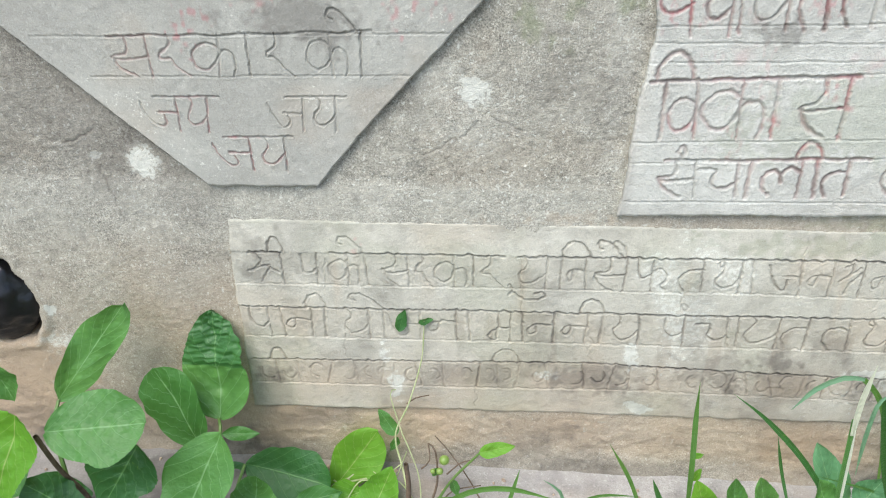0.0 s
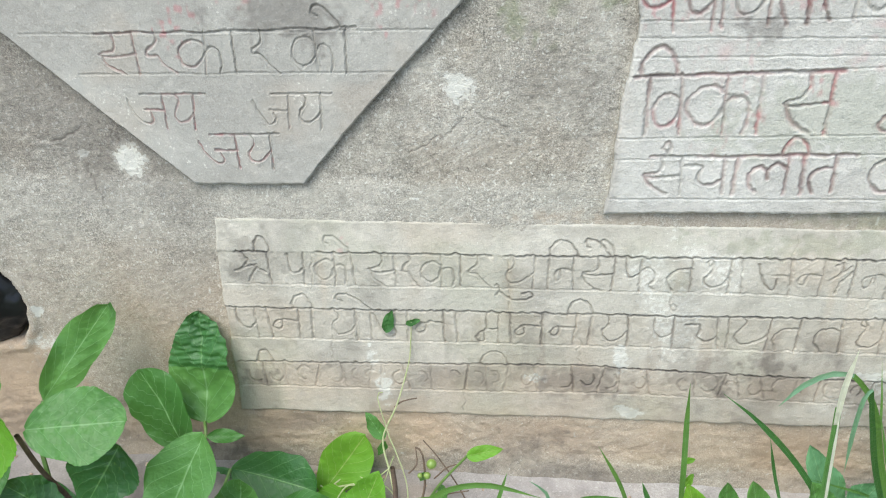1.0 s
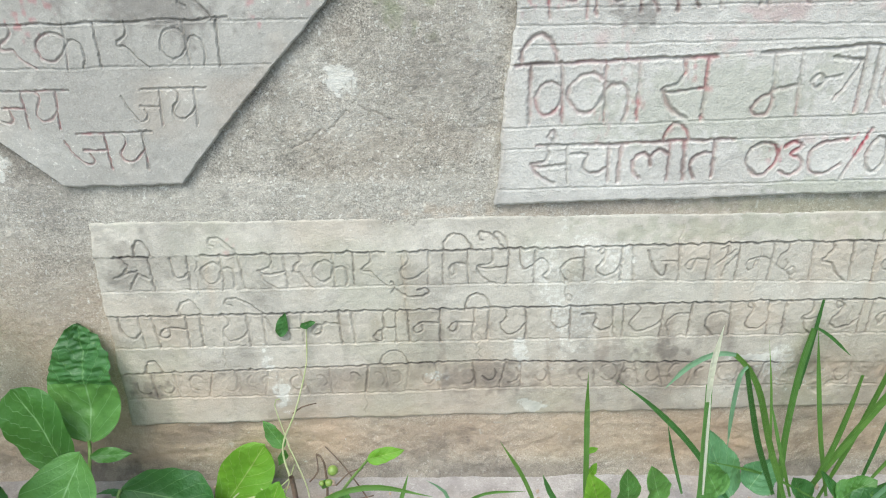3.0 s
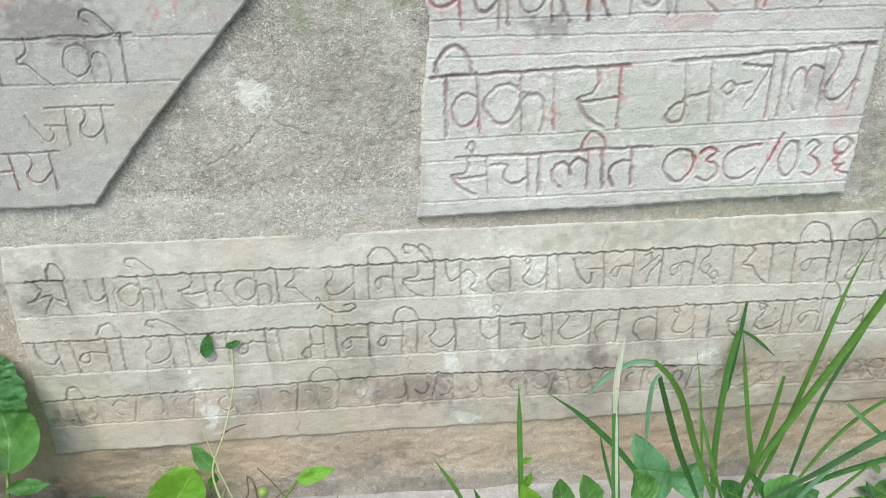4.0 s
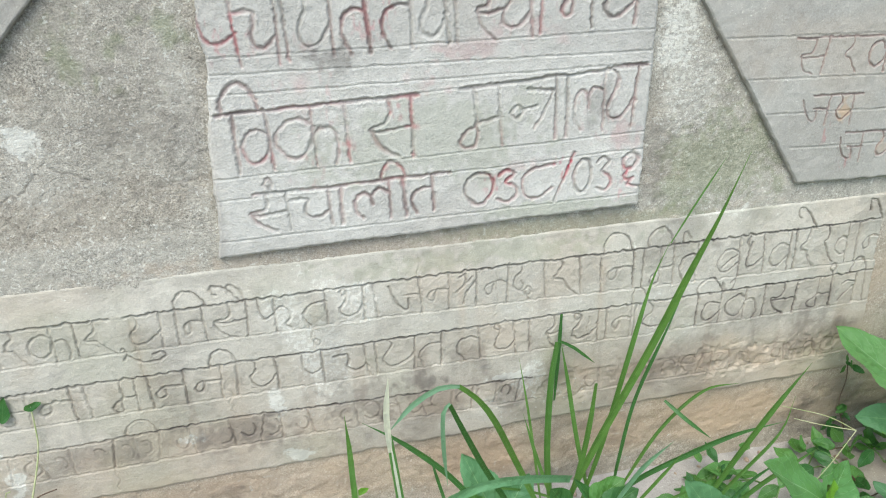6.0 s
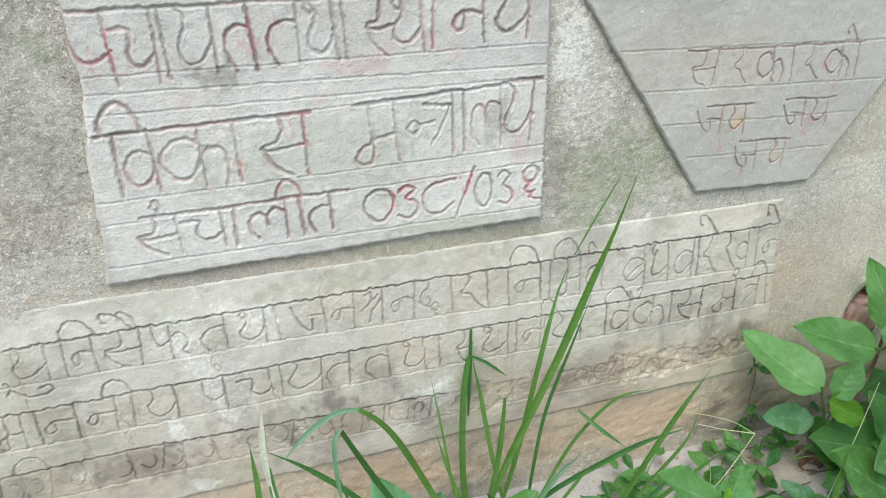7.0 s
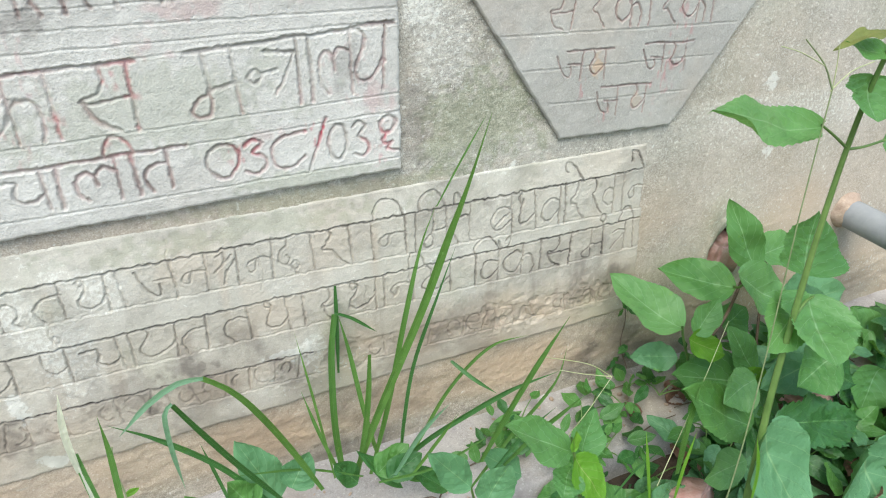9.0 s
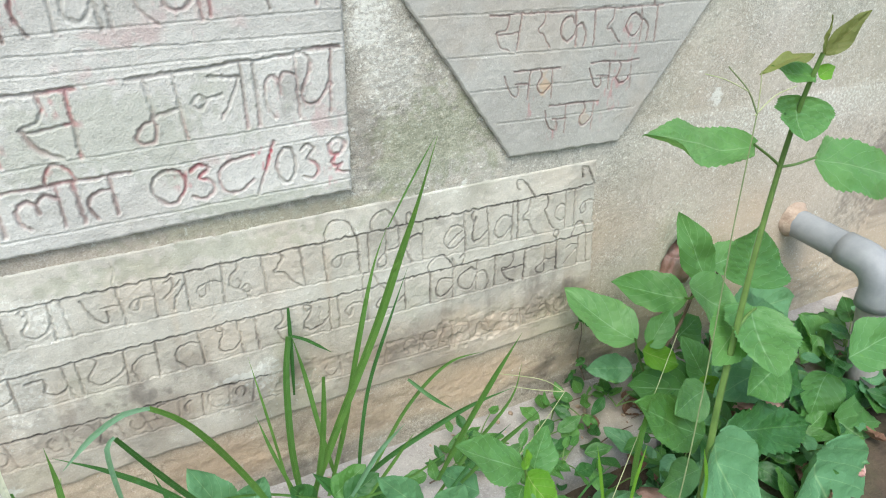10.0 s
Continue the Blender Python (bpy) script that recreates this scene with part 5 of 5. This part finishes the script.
leaf(petiole_b, (0.983, -0.360, 0.607), (1.186, -0.360, 0.549), 0.076, shape="ovate", mat=LIGHT, teeth=0.18, up=(0,-0.7,0.7))
leaf(weed, (0.920, -0.375, 0.688), (0.910, -0.400, 0.650), 0.083, shape="heart", mat=LIGHT, teeth=0.12, up=(0,-0.9,0.4))
leaf(weed, (0.925, -0.380, 0.709), (0.849, -0.390, 0.731), 0.028, shape="ovate", mat=MID, up=(0,-0.6,0.8))
leaf(weed, (0.912, -0.380, 0.731), (0.836, -0.400, 0.741), 0.017, shape="lance", mat=BUD, up=(0,-0.5,0.9), droop=0.25)
leaf(weed, (0.928, -0.380, 0.708), (0.950, -0.380, 0.716), 0.017, shape="ovate", mat=BRIGHT)
leaf(weed, (0.920, -0.385, 0.729), (0.917, -0.390, 0.768), 0.016, shape="tip", mat=BUD, up=(0.3,-0.9,0.2))
leaf(weed, (0.922, -0.385, 0.730), (0.970, -0.390, 0.769), 0.025, shape="lance", mat=BUD, up=(0.2,-0.9,0.5), teeth=0.08)
leaf(weed, (0.969, -0.340, 0.406), (0.923, -0.430, 0.377), 0.104, shape="heart", mat=LIGHT, teeth=0.14, up=(0,-0.55,0.85))
leaf(weed, (1.015, -0.300, 0.397), (1.044, -0.270, 0.472), 0.125, shape="heart", mat=LIGHT, teeth=0.1, up=(0,-0.9,0.5))
leaf(petiole_c, (0.979, -0.330, 0.390), (0.869, -0.380, 0.378), 0.068, shape="heart", mat=LIGHT, teeth=0.12, up=(0,-0.5,0.9))
leaf(weed, (0.985, -0.300, 0.148), (0.848, -0.300, 0.262), 0.082, shape="ovate", mat=MID, teeth=0.1, up=(-0.1,-0.7,0.7))
leaf(weed, (1.031, -0.300, 0.137), (1.262, -0.300, 0.060), 0.083, shape="ovate", mat=DEEP, teeth=0.2, up=(0.05,-0.8,0.6), crumple=0.05)
leaf(weed, (0.908, -0.380, 0.246), (0.958, -0.450, 0.097), 0.119, shape="heart", mat=PALE, teeth=0.05, up=(0.1,-0.75,0.65))
leaf(weed, (1.184, -0.360, 0.086), (1.241, -0.440, -0.107), 0.204, shape="heart", mat=PALE, teeth=0.04, up=(0,-0.8,0.6))
leaf(weed, (1.337, -0.250, 0.107), (1.291, -0.270, 0.037), 0.098, shape="heart", mat=LIGHT, teeth=0.1, up=(0,-0.8,0.6))
leaf(weed, (1.299, -0.300, 0.067), (1.518, -0.340, -0.098), 0.124, shape="ovate", mat=LIGHT, teeth=0.08, up=(0,-0.7,0.7))
leaf(weed, (1.285, -0.300, 0.192), (1.444, -0.300, 0.210), 0.087, shape="ovate", mat=LIGHT, teeth=0.08)
leaf(weed, (1.360, -0.260, 0.051), (1.620, -0.260, -0.097), 0.104, shape="ovate", mat=DEEP, teeth=0.06)
leaf(weed, (1.193, -0.260, 0.189), (1.095, -0.280, 0.170), 0.081, shape="ovate", mat=MID, teeth=0.08)
leaf(weed, (1.173, -0.240, 0.182), (1.269, -0.260, 0.103), 0.075, shape="ovate", mat=DEEP, teeth=0.1)
leaf(weed, (1.221, -0.300, -0.064), (1.304, -0.260, -0.041), 0.106, shape="ovate", mat=DEEP)
leaf(weed, (1.015, -0.280, 0.340), (1.213, -0.260, 0.227), 0.090, shape="heart", mat=PALE, up=(0,-0.8,0.6))
leaf(weed, (1.266, -0.240, 0.058), (1.406, -0.240, 0.039), 0.071, shape="ovate", mat=DEEP)
leaf(weed, (0.991, -0.280, 0.219), (0.920, -0.300, 0.214), 0.062, shape="ovate", mat=LIGHT, teeth=0.1)
leaf(weed, (0.992, -0.300, 0.078), (0.893, -0.320, 0.096), 0.056, shape="ovate", mat=LIGHT)


# ---- broad-leaved shrub by the broken hole ----
bush = plant("leafy_shrub", (1.12, -0.06, 0.02), "green broad-leaved shrub growing beside a broken hole", "shrub")
stem(bush, [(1.062, -0.060, -0.039), (1.067, -0.080, 0.044), (1.069, -0.100, 0.121), (1.109, -0.100, 0.182), (1.211, -0.030, 0.198), (1.229, -0.012, 0.258)], 0.0033, 0.0028, TWIG)
twig_a = stem(bush, [(1.046, -0.100, 0.104), (0.992, -0.130, 0.191), (0.975, -0.140, 0.225)], 0.0025, 0.0020)
twig_b = stem(bush, [(1.149, -0.090, 0.236), (1.126, -0.100, 0.238), (1.113, -0.100, 0.243)], 0.0026, 0.0021)
stem(bush, [(1.206, -0.100, 0.076), (1.264, -0.040, 0.125), (1.286, -0.010, 0.206)], 0.0029, 0.0024, TWIG)
leaf(twig_a, (0.978, -0.140, 0.222), (0.917, -0.020, 0.276), 0.089, shape="ovate", mat=LIGHT, up=(0.1,-0.8,0.6), cup=0.35)
leaf(twig_b, (1.119, -0.100, 0.240), (0.993, -0.050, 0.282), 0.077, shape="ovate", mat=MID, up=(0,-0.7,0.7))
leaf(bush, (1.206, -0.060, 0.230), (1.146, -0.030, 0.366), 0.068, shape="ovate", mat=LIGHT, up=(-0.4,-0.85,0.3))
leaf(bush, (1.019, -0.130, 0.189), (1.068, -0.120, 0.243), 0.048, shape="ovate", mat=LIGHT, up=(-0.5,-0.8,0.3))
leaf(bush, (0.995, -0.140, 0.196), (1.092, -0.140, 0.135), 0.049, shape="round", mat=BRIGHT, up=(0,-0.8,0.6))
leaf(bush, (1.120, -0.100, 0.266), (1.237, -0.120, 0.190), 0.095, shape="broad", mat=LIGHT, up=(0,-0.7,0.7))
leaf(bush, (1.017, -0.100, 0.126), (0.934, -0.080, 0.138), 0.051, shape="ovate", mat=PALE, up=(0,-0.8,0.6))
leaf(bush, (1.159, -0.150, 0.081), (1.109, -0.120, 0.175), 0.058, shape="ovate", mat=LIGHT, teeth=0.1, up=(0.2,-0.9,0.3))
leaf(bush, (1.174, -0.140, 0.047), (0.984, -0.140, 0.127), 0.098, shape="ovate", mat=LIGHT, teeth=0.06)
leaf(bush, (1.121, -0.160, 0.093), (1.218, -0.160, 0.031), 0.051, shape="ovate", mat=BRIGHT)
leaf(bush, (1.246, -0.100, 0.164), (1.455, -0.080, 0.145), 0.109, shape="heart", mat=PALE, up=(0,-0.8,0.6))
leaf(bush, (1.507, -0.160, 0.013), (1.396, -0.140, 0.151), 0.081, shape="ovate", mat=LIGHT)
leaf(bush, (1.224, -0.050, 0.254), (1.329, -0.040, 0.260), 0.069, shape="ovate", mat=LIGHT)
leaf(bush, (1.267, -0.200, 0.122), (1.100, -0.220, 0.120), 0.085, shape="ovate", mat=PALE, up=(0, -0.75, 0.65))
leaf(bush, (1.411, -0.120, 0.130), (1.452, -0.150, 0.030), 0.062, shape="ovate", mat=PALE, up=(-0.2, -0.8, 0.5))
leaf(bush, (1.136, -0.080, 0.137), (1.206, -0.060, 0.154), 0.067, shape="ovate", mat=LIGHT)
leaf(bush, (1.227, -0.100, 0.108), (1.333, -0.120, 0.047), 0.095, shape="ovate", mat=MID)
leaf(bush, (1.090, -0.120, 0.052), (1.198, -0.140, -0.028), 0.103, shape="ovate", mat=DEEP)


# ---- small nettle on the plinth ----
nettle = plant("young_nettle", (0.66, -0.34, -0.02), "young light green nettle with toothed leaves", "weed")
stem(nettle, [(0.672, -0.330, 0.153), (0.646, -0.345, 0.229), (0.630, -0.355, 0.290), (0.621, -0.360, 0.318)], 0.0025, 0.0014)
stem(nettle, [(0.527, -0.330, 0.214), (0.512, -0.345, 0.255), (0.502, -0.355, 0.292)], 0.0017, 0.0013)
leaf(nettle, (0.627, -0.355, 0.291), (0.545, -0.360, 0.365), 0.050, shape="ovate", mat=LIGHT, teeth=0.12, up=(0,-0.6,0.8))
leaf(nettle, (0.647, -0.350, 0.265), (0.684, -0.320, 0.304), 0.052, shape="ovate", mat=LIGHT, teeth=0.12, up=(0,-0.9,0.4))
leaf(nettle, (0.633, -0.355, 0.282), (0.667, -0.380, 0.218), 0.049, shape="ovate", mat=BRIGHT, teeth=0.16, up=(0,-0.6,0.8))
leaf(nettle, (0.627, -0.360, 0.295), (0.628, -0.360, 0.324), 0.016, shape="ovate", mat=BRIGHT)
leaf(nettle, (0.629, -0.355, 0.264), (0.607, -0.380, 0.249), 0.041, shape="ovate", mat=LIGHT, teeth=0.12)
leaf(nettle, (0.500, -0.360, 0.295), (0.456, -0.360, 0.359), 0.035, shape="ovate", mat=PALE, teeth=0.06, up=(0,-0.8,0.5))
leaf(nettle, (0.534, -0.330, 0.221), (0.565, -0.330, 0.271), 0.048, shape="ovate", mat=PALE, teeth=0.05, up=(0,-0.8,0.6))


# ---- dry seed stalks ----
for pts, r in (([(0.646, -0.300, 0.238), (0.697, -0.280, 0.257), (0.757, -0.250, 0.277)], 0.0007),
               ([(0.757, -0.250, 0.277), (0.754, -0.200, 0.263), (0.712, -0.150, 0.253)], 0.0007),
               ([(0.757, -0.250, 0.277), (0.731, -0.220, 0.268), (0.708, -0.200, 0.267)], 0.0007),
               ([(0.822, -0.300, 0.097), (0.884, -0.280, 0.227), (0.945, -0.250, 0.314)], 0.0007)):
    stalk = plant("dry_stalk", pts[0], "thin pale dry grass stalk", "stalk", "dry stalks")
    stem(stalk, pts, r, r * 0.6, STRAW)
seeded = plant("seed_stalk", (0.8, -0.4, -0.06), "thin wiry green stalk with a forked seed head", "stalk")
stem(seeded, [(0.800, -0.400, -0.086), (0.790, -0.425, 0.100), (0.786, -0.440, 0.254), (0.787, -0.440, 0.402), (0.782, -0.440, 0.552), (0.780, -0.440, 0.598), (0.779, -0.440, 0.706)], 0.0011, 0.0006, GREY_STALK)
stem(seeded, [(0.779, -0.440, 0.706), (0.763, -0.440, 0.728), (0.736, -0.440, 0.750)], 0.0008, 0.0005, GREY_STALK, "seed_head")
stem(seeded, [(0.779, -0.440, 0.706), (0.777, -0.440, 0.726), (0.774, -0.440, 0.743)], 0.0006, 0.0004, STRAW, "seed_head")
stem(seeded, [(0.777, -0.440, 0.705), (0.795, -0.440, 0.719), (0.820, -0.440, 0.725)], 0.0006, 0.0004, STRAW, "seed_head")
stem(seeded, [(0.764, -0.440, 0.727), (0.735, -0.440, 0.740), (0.712, -0.440, 0.747)], 0.0005, 0.0004, STRAW, "seed_head")


# ---- drain pipe with an elbow ----
PVC = plain("grey_plastic", (0.22, 0.24, 0.24), (0.31, 0.33, 0.325), 0.55, 14, 0.0, 0.0004)
MUDDY = plain("muddy_plastic", (0.3, 0.28, 0.25), (0.42, 0.4, 0.37), 0.6, 25, 0.0, 0.0008)
CRUST = plain("cement_crust", (0.34, 0.25, 0.18), (0.5, 0.4, 0.3), 0.95, 60, 0.0, 0.003)
drain = plant("drain_pipe", (1.462, -0.18, 0.0), "grey plastic drain pipe with elbow leaving the wall", "pipe")
R = 0.029


def lathe(name, pts, radii, mat, sides=32):
    """A round body along points, with a radius at each."""
    p, r = np.array(pts, float), np.array(radii, float)
    t = np.gradient(p, axis=0)
    t /= np.linalg.norm(t, axis=1)[:, None]
    u = np.cross(t, np.array([1.0, 0.02, 0.03]))
    u /= np.linalg.norm(u, axis=1)[:, None]
    w = np.cross(t, u)
    a = np.linspace(0, 2 * np.pi, sides + 1)
    ring = p[:, None] + r[:, None, None] * (np.cos(a)[None, :, None] * u[:, None] + np.sin(a)[None, :, None] * w[:, None])
    return ribbon(name, ring, np.stack(np.meshgrid(np.linspace(0, 1, len(p)), a / 6.3, indexing="ij"), -1), mat)


PX, PZ = 1.49, 0.268
part("pipe", lathe("pipe", [(PX, 0.05 - 0.01 * k, PZ - 0.0004 * k) for k in range(19)], [R] * 19, PVC), drain)
bend = [(PX, -0.115, PZ - 0.007), (PX, -0.1155, PZ - 0.007), (PX, -0.135, PZ - 0.008)] + [(PX, -0.15 - 0.05 * math.sin(a), PZ - 0.058 + 0.05 * math.cos(a)) for a in np.linspace(0, math.pi / 2, 9)] + [(PX, -0.2, PZ - 0.075), (PX, -0.2, PZ - 0.09), (PX, -0.2, PZ - 0.0905)]
part("elbow", lathe("elbow", bend, [R, R * 1.12, R * 1.13] + [R * 1.13] * 9 + [R * 1.16, R * 1.16, R * 0.95], PVC), drain, "pale grey plastic elbow")
part("downpipe", lathe("downpipe", [(PX + 0.0012 * k, -0.2 - 0.0008 * k, PZ - 0.08 - 0.012 * k) for k in range(27)], [R * 0.98] * 27, MUDDY), drain, "mud-stained lower pipe")
rag = [(PX, 0.006 - 0.003 * k, PZ) for k in range(8)]
me = lathe("mortar_collar", rag, [R * 1.35, R * 1.3, R * 1.22, R * 1.15, R * 1.12, R * 1.07, R * 1.05, R * 0.98], CRUST)
for v in me.vertices:
    v.co += Vector((0, 1, 0)) * 0.004 * noise.noise(v.co * 60) + Vector((v.co.x - PX, 0, v.co.z - PZ)) * 0.14 * noise.noise(v.co * 45)
part("mortar_collar", me, drain, "crumbling brown mortar collar")

# ---- black plastic in the left hole ----
BLACK = plain("black_plastic", (0.006, 0.006, 0.007), (0.014, 0.014, 0.015), 0.35, 20, 0.0, 0.001)
bm = bmesh.new()
bmesh.ops.create_icosphere(bm, subdivisions=5, radius=1)
for v in bm.verts:
    d = v.co.normalized()
    fold = 1 + 0.12 * noise.noise(d * 2.2) + 0.07 * abs(noise.noise(d * 5 + Vector((3, 1, 0))))
    v.co = Vector((-0.965 + d.x * 0.075 * fold, 0.03 + d.y * 0.05 * fold, 0.322 + d.z * 0.078 * fold))
me = bpy.data.meshes.new("plastic_plug")
bm.to_mesh(me)
me.polygons.foreach_set("use_smooth", [True] * len(me.polygons))
me.materials.append(BLACK)
tagged(new("plastic_plug", me), "crumpled black plastic stuffed into a wall hole", "plastic bag")

# ---- bricks: one in the broken hole, pieces on the ground ----
BRICK = plain("old_brick", (0.48, 0.26, 0.21), (0.62, 0.42, 0.36), 0.95, 35, 0.0, 0.002)


def brick(name, size, m, label, seed, group=""):
    bm = bmesh.new()
    bmesh.ops.create_cube(bm, size=1, matrix=Matrix.Diagonal((*size, 1)))
    bmesh.ops.bevel(bm, geom=bm.edges[:], offset=min(size) * 0.14, segments=2, affect="EDGES")
    bmesh.ops.subdivide_edges(bm, edges=bm.edges[:], cuts=2, use_grid_fill=True)
    for v in bm.verts:
        v.co += v.co.normalized() * min(size) * 0.22 * noise.noise(v.co * (2.2 / max(size)) * 4 + Vector((seed, 0, 0)))
    me = bpy.data.meshes.new(name)
    bm.to_mesh(me)
    me.polygons.foreach_set("use_smooth", [True] * len(me.polygons))
    me.materials.append(BRICK)
    ob = new(name, me)
    ob.matrix_world = m
    return tagged(ob, label, "brick", group)


brick("broken_brick", (0.085, 0.06, 0.065), pose(1.203, 0.03, 0.226, 4, 10, 8), "broken pink brick inside the wall hole", 3)
for k, (x, y, z, a, s) in enumerate(((0.93, -0.27, -0.005, 30, 0.07), (0.86, -0.31, -0.015, 70, 0.05), (1.24, -0.2, 0.02, 15, 0.08), (1.02, -0.34, -0.01, -40, 0.05), (1.3, -0.34, 0.0, 50, 0.06), (0.75, -0.3, -0.01, 10, 0.045))):
    brick("brick_piece", (s, s * 0.75, s * 0.5), pose(x, y, z, 8 * k - 20, 11 - 5 * k, a), "pinkish broken brick piece lying on soil", k + 7, "brick pieces")


# ---- small plants on the plinth and the soil ----
def spray(parent, rnd, place, leaves, size, mats, shape, spread, upright=0.6):
    """A small plant: a few leaves on short stalks round a point."""
    for k in range(leaves):
        a = rnd.uniform(0, 2 * math.pi)
        r, h = rnd.uniform(0.1, 1) * spread, rnd.uniform(0.15, 1.0) * spread * upright
        b = Vector(place) + Vector((math.cos(a) * r, math.sin(a) * r * 0.7, h))
        b.y = min(b.y, -0.012)
        d = Vector((math.cos(a + rnd.gauss(0, 0.5)), math.sin(a + rnd.gauss(0, 0.5)) * 0.8, rnd.uniform(-0.35, 0.5))).normalized()
        ln = size * rnd.uniform(0.6, 1.25)
        e = b + d * ln
        e.y = min(e.y, -0.008)
        leaf(parent, b, e, ln * rnd.uniform(0.42, 0.62), shape, rnd.choice(mats), up=(rnd.gauss(0, 0.3), -0.45 + rnd.gauss(0, 0.2), 0.85), teeth=0.0 if shape == "lance" else 0.08)
        if k % 2 == 0:
            stem(parent, [place, (Vector(place) + b) / 2 + Vector((0, 0, 0.004)), b], 0.0014, 0.0009, STEM, "stalk")


rnd = random.Random(11)
for k in range(28):
    x = 0.66 + 0.023 * k + rnd.uniform(-0.02, 0.02)
    y = rnd.uniform(-0.2, -0.03)
    p = plant("creeping_weed", (x, y, 0.045), "small dark green creeping weed on the plinth", "weed", "creeping weeds")
    spray(p, rnd, (x, y, 0.04), 4 if k % 2 else 6, 0.042, (DEEP, MID, MID), "ovate" if k % 6 == 0 else "lance", 0.05, 0.7)
for k in range(40):
    x = rnd.uniform(0.8, 1.8)
    y = rnd.uniform(-0.36, -0.17 if x < 1.25 else -0.08)
    z = 0.02 if y > -0.18 else -0.03
    p = plant("low_weed", (x, y, z), "low dense green weed covering the soil", "weed", "low weeds")
    spray(p, rnd, (x, y, z), 8, 0.068, (DEEP, MID, PALE, MID, PALE), rnd.choice(("ovate", "ovate", "lance", "heart")), 0.075, 1.0 if x > 1.0 else 0.5)
for k in range(12):
    x, y = rnd.uniform(-1.15, -0.25), rnd.uniform(-0.34, -0.2)
    p = plant("low_weed", (x, y, -0.02), "low dense green weed covering the soil", "weed", "low weeds")
    spray(p, rnd, (x, y, -0.02), 7, 0.05, (DEEP, MID), "ovate", 0.06, 0.8)
for k in range(9):
    x, y = rnd.uniform(-0.15, 0.65), rnd.uniform(-0.4, -0.25)
    p = plant("low_weed", (x, y, -0.03), "low dense green weed covering the soil", "weed", "low weeds")
    spray(p, rnd, (x, y, -0.03), 6, 0.04, (DEEP, MID, PALE), "ovate", 0.05, 0.8)
climber = plant("wall_creeper", (0.97, -0.01, 0.06), "tiny dark creeper clinging to the plaster", "vine")
stem(climber, [(0.985, -0.015, 0.05), (0.972, -0.004, 0.1), (0.976, -0.003, 0.15), (0.968, -0.002, 0.2)], 0.0012, 0.0008, TWIG)
for k in range(15):
    z = rnd.choice((0.07, 0.1, 0.15, 0.185)) + rnd.gauss(0, 0.008)
    turn, ln = rnd.uniform(0, 6.28), rnd.uniform(0.012, 0.026)
    x = 0.974 + rnd.gauss(0, 0.006)
    leaf(climber, (x, -0.006, z), (x + ln * math.cos(turn), -0.006 - rnd.uniform(0.002, 0.014), z + 0.7 * ln * math.sin(turn)), ln * rnd.uniform(0.4, 0.6), "ovate", rnd.choice((DEEP, DEEP, MID)), up=(rnd.gauss(0, 0.4), -1, 0.4))
for k in range(34):
    x, y = rnd.uniform(0.7, 1.7), rnd.uniform(-0.55, -0.06)
    z = (0.036 + 0.1 * y) if y > -0.17 else -0.012
    a = rnd.uniform(0, 6.28)
    fallen = plant("dead_leaf", (x, y, z), "curled dry brown leaf lying on the ground", "dead leaf", "fallen leaves")
    leaf(fallen, (x, y, z + 0.004), (x + 0.06 * math.cos(a), y + 0.06 * math.sin(a) * 0.9, z + rnd.uniform(0.004, 0.025)), 0.032, "ovate", DRY, up=(rnd.gauss(0, 0.3), rnd.gauss(0, 0.3), 1), cup=0.8, crumple=0.08)

# ---- loose litter: pebbles, mortar crumbs and bits of straw ----
bm = bmesh.new()
for k in range(260):
    x, y = rnd.uniform(-1.0, 1.7), -abs(rnd.gauss(0.02, 0.12)) - 0.01
    z = (0.03 + 0.1 * y) if y > -0.17 else -0.012
    r = rnd.uniform(0.0015, 0.006)
    bmesh.ops.create_icosphere(bm, subdivisions=1, radius=1, matrix=pose(x, y, z + r * 0.4, rnd.uniform(0, 90), rnd.uniform(0, 90), rnd.uniform(0, 90)) @ Matrix.Diagonal((r * rnd.uniform(0.8, 1.8), r, r * 0.7, 1)))
me = bpy.data.meshes.new("pebbles")
bm.to_mesh(me)
me.materials.append(CRUST)
tagged(new("pebbles", me), "scattered mortar crumbs and pebbles on the plinth", "pebbles", kind="stuff")
for k in range(16):
    x, y = rnd.uniform(0.55, 1.5), rnd.uniform(-0.24, -0.03)
    z = (0.037 + 0.1 * y) if y > -0.17 else -0.008
    a, ln = rnd.uniform(0, 3.14), rnd.uniform(0.04, 0.11)
    twig = plant("dry_twig", (x, y, z), "thin dry brown twig lying on the plinth", "twig", "dry twigs")
    stem(twig, [(x, y, z), (x + ln * 0.5 * math.cos(a), y + 0.3 * ln * math.sin(a), z + 0.006), (x + ln * math.cos(a), y + 0.5 * ln * math.sin(a), z + 0.002)], 0.0013, 0.0008, TWIG)
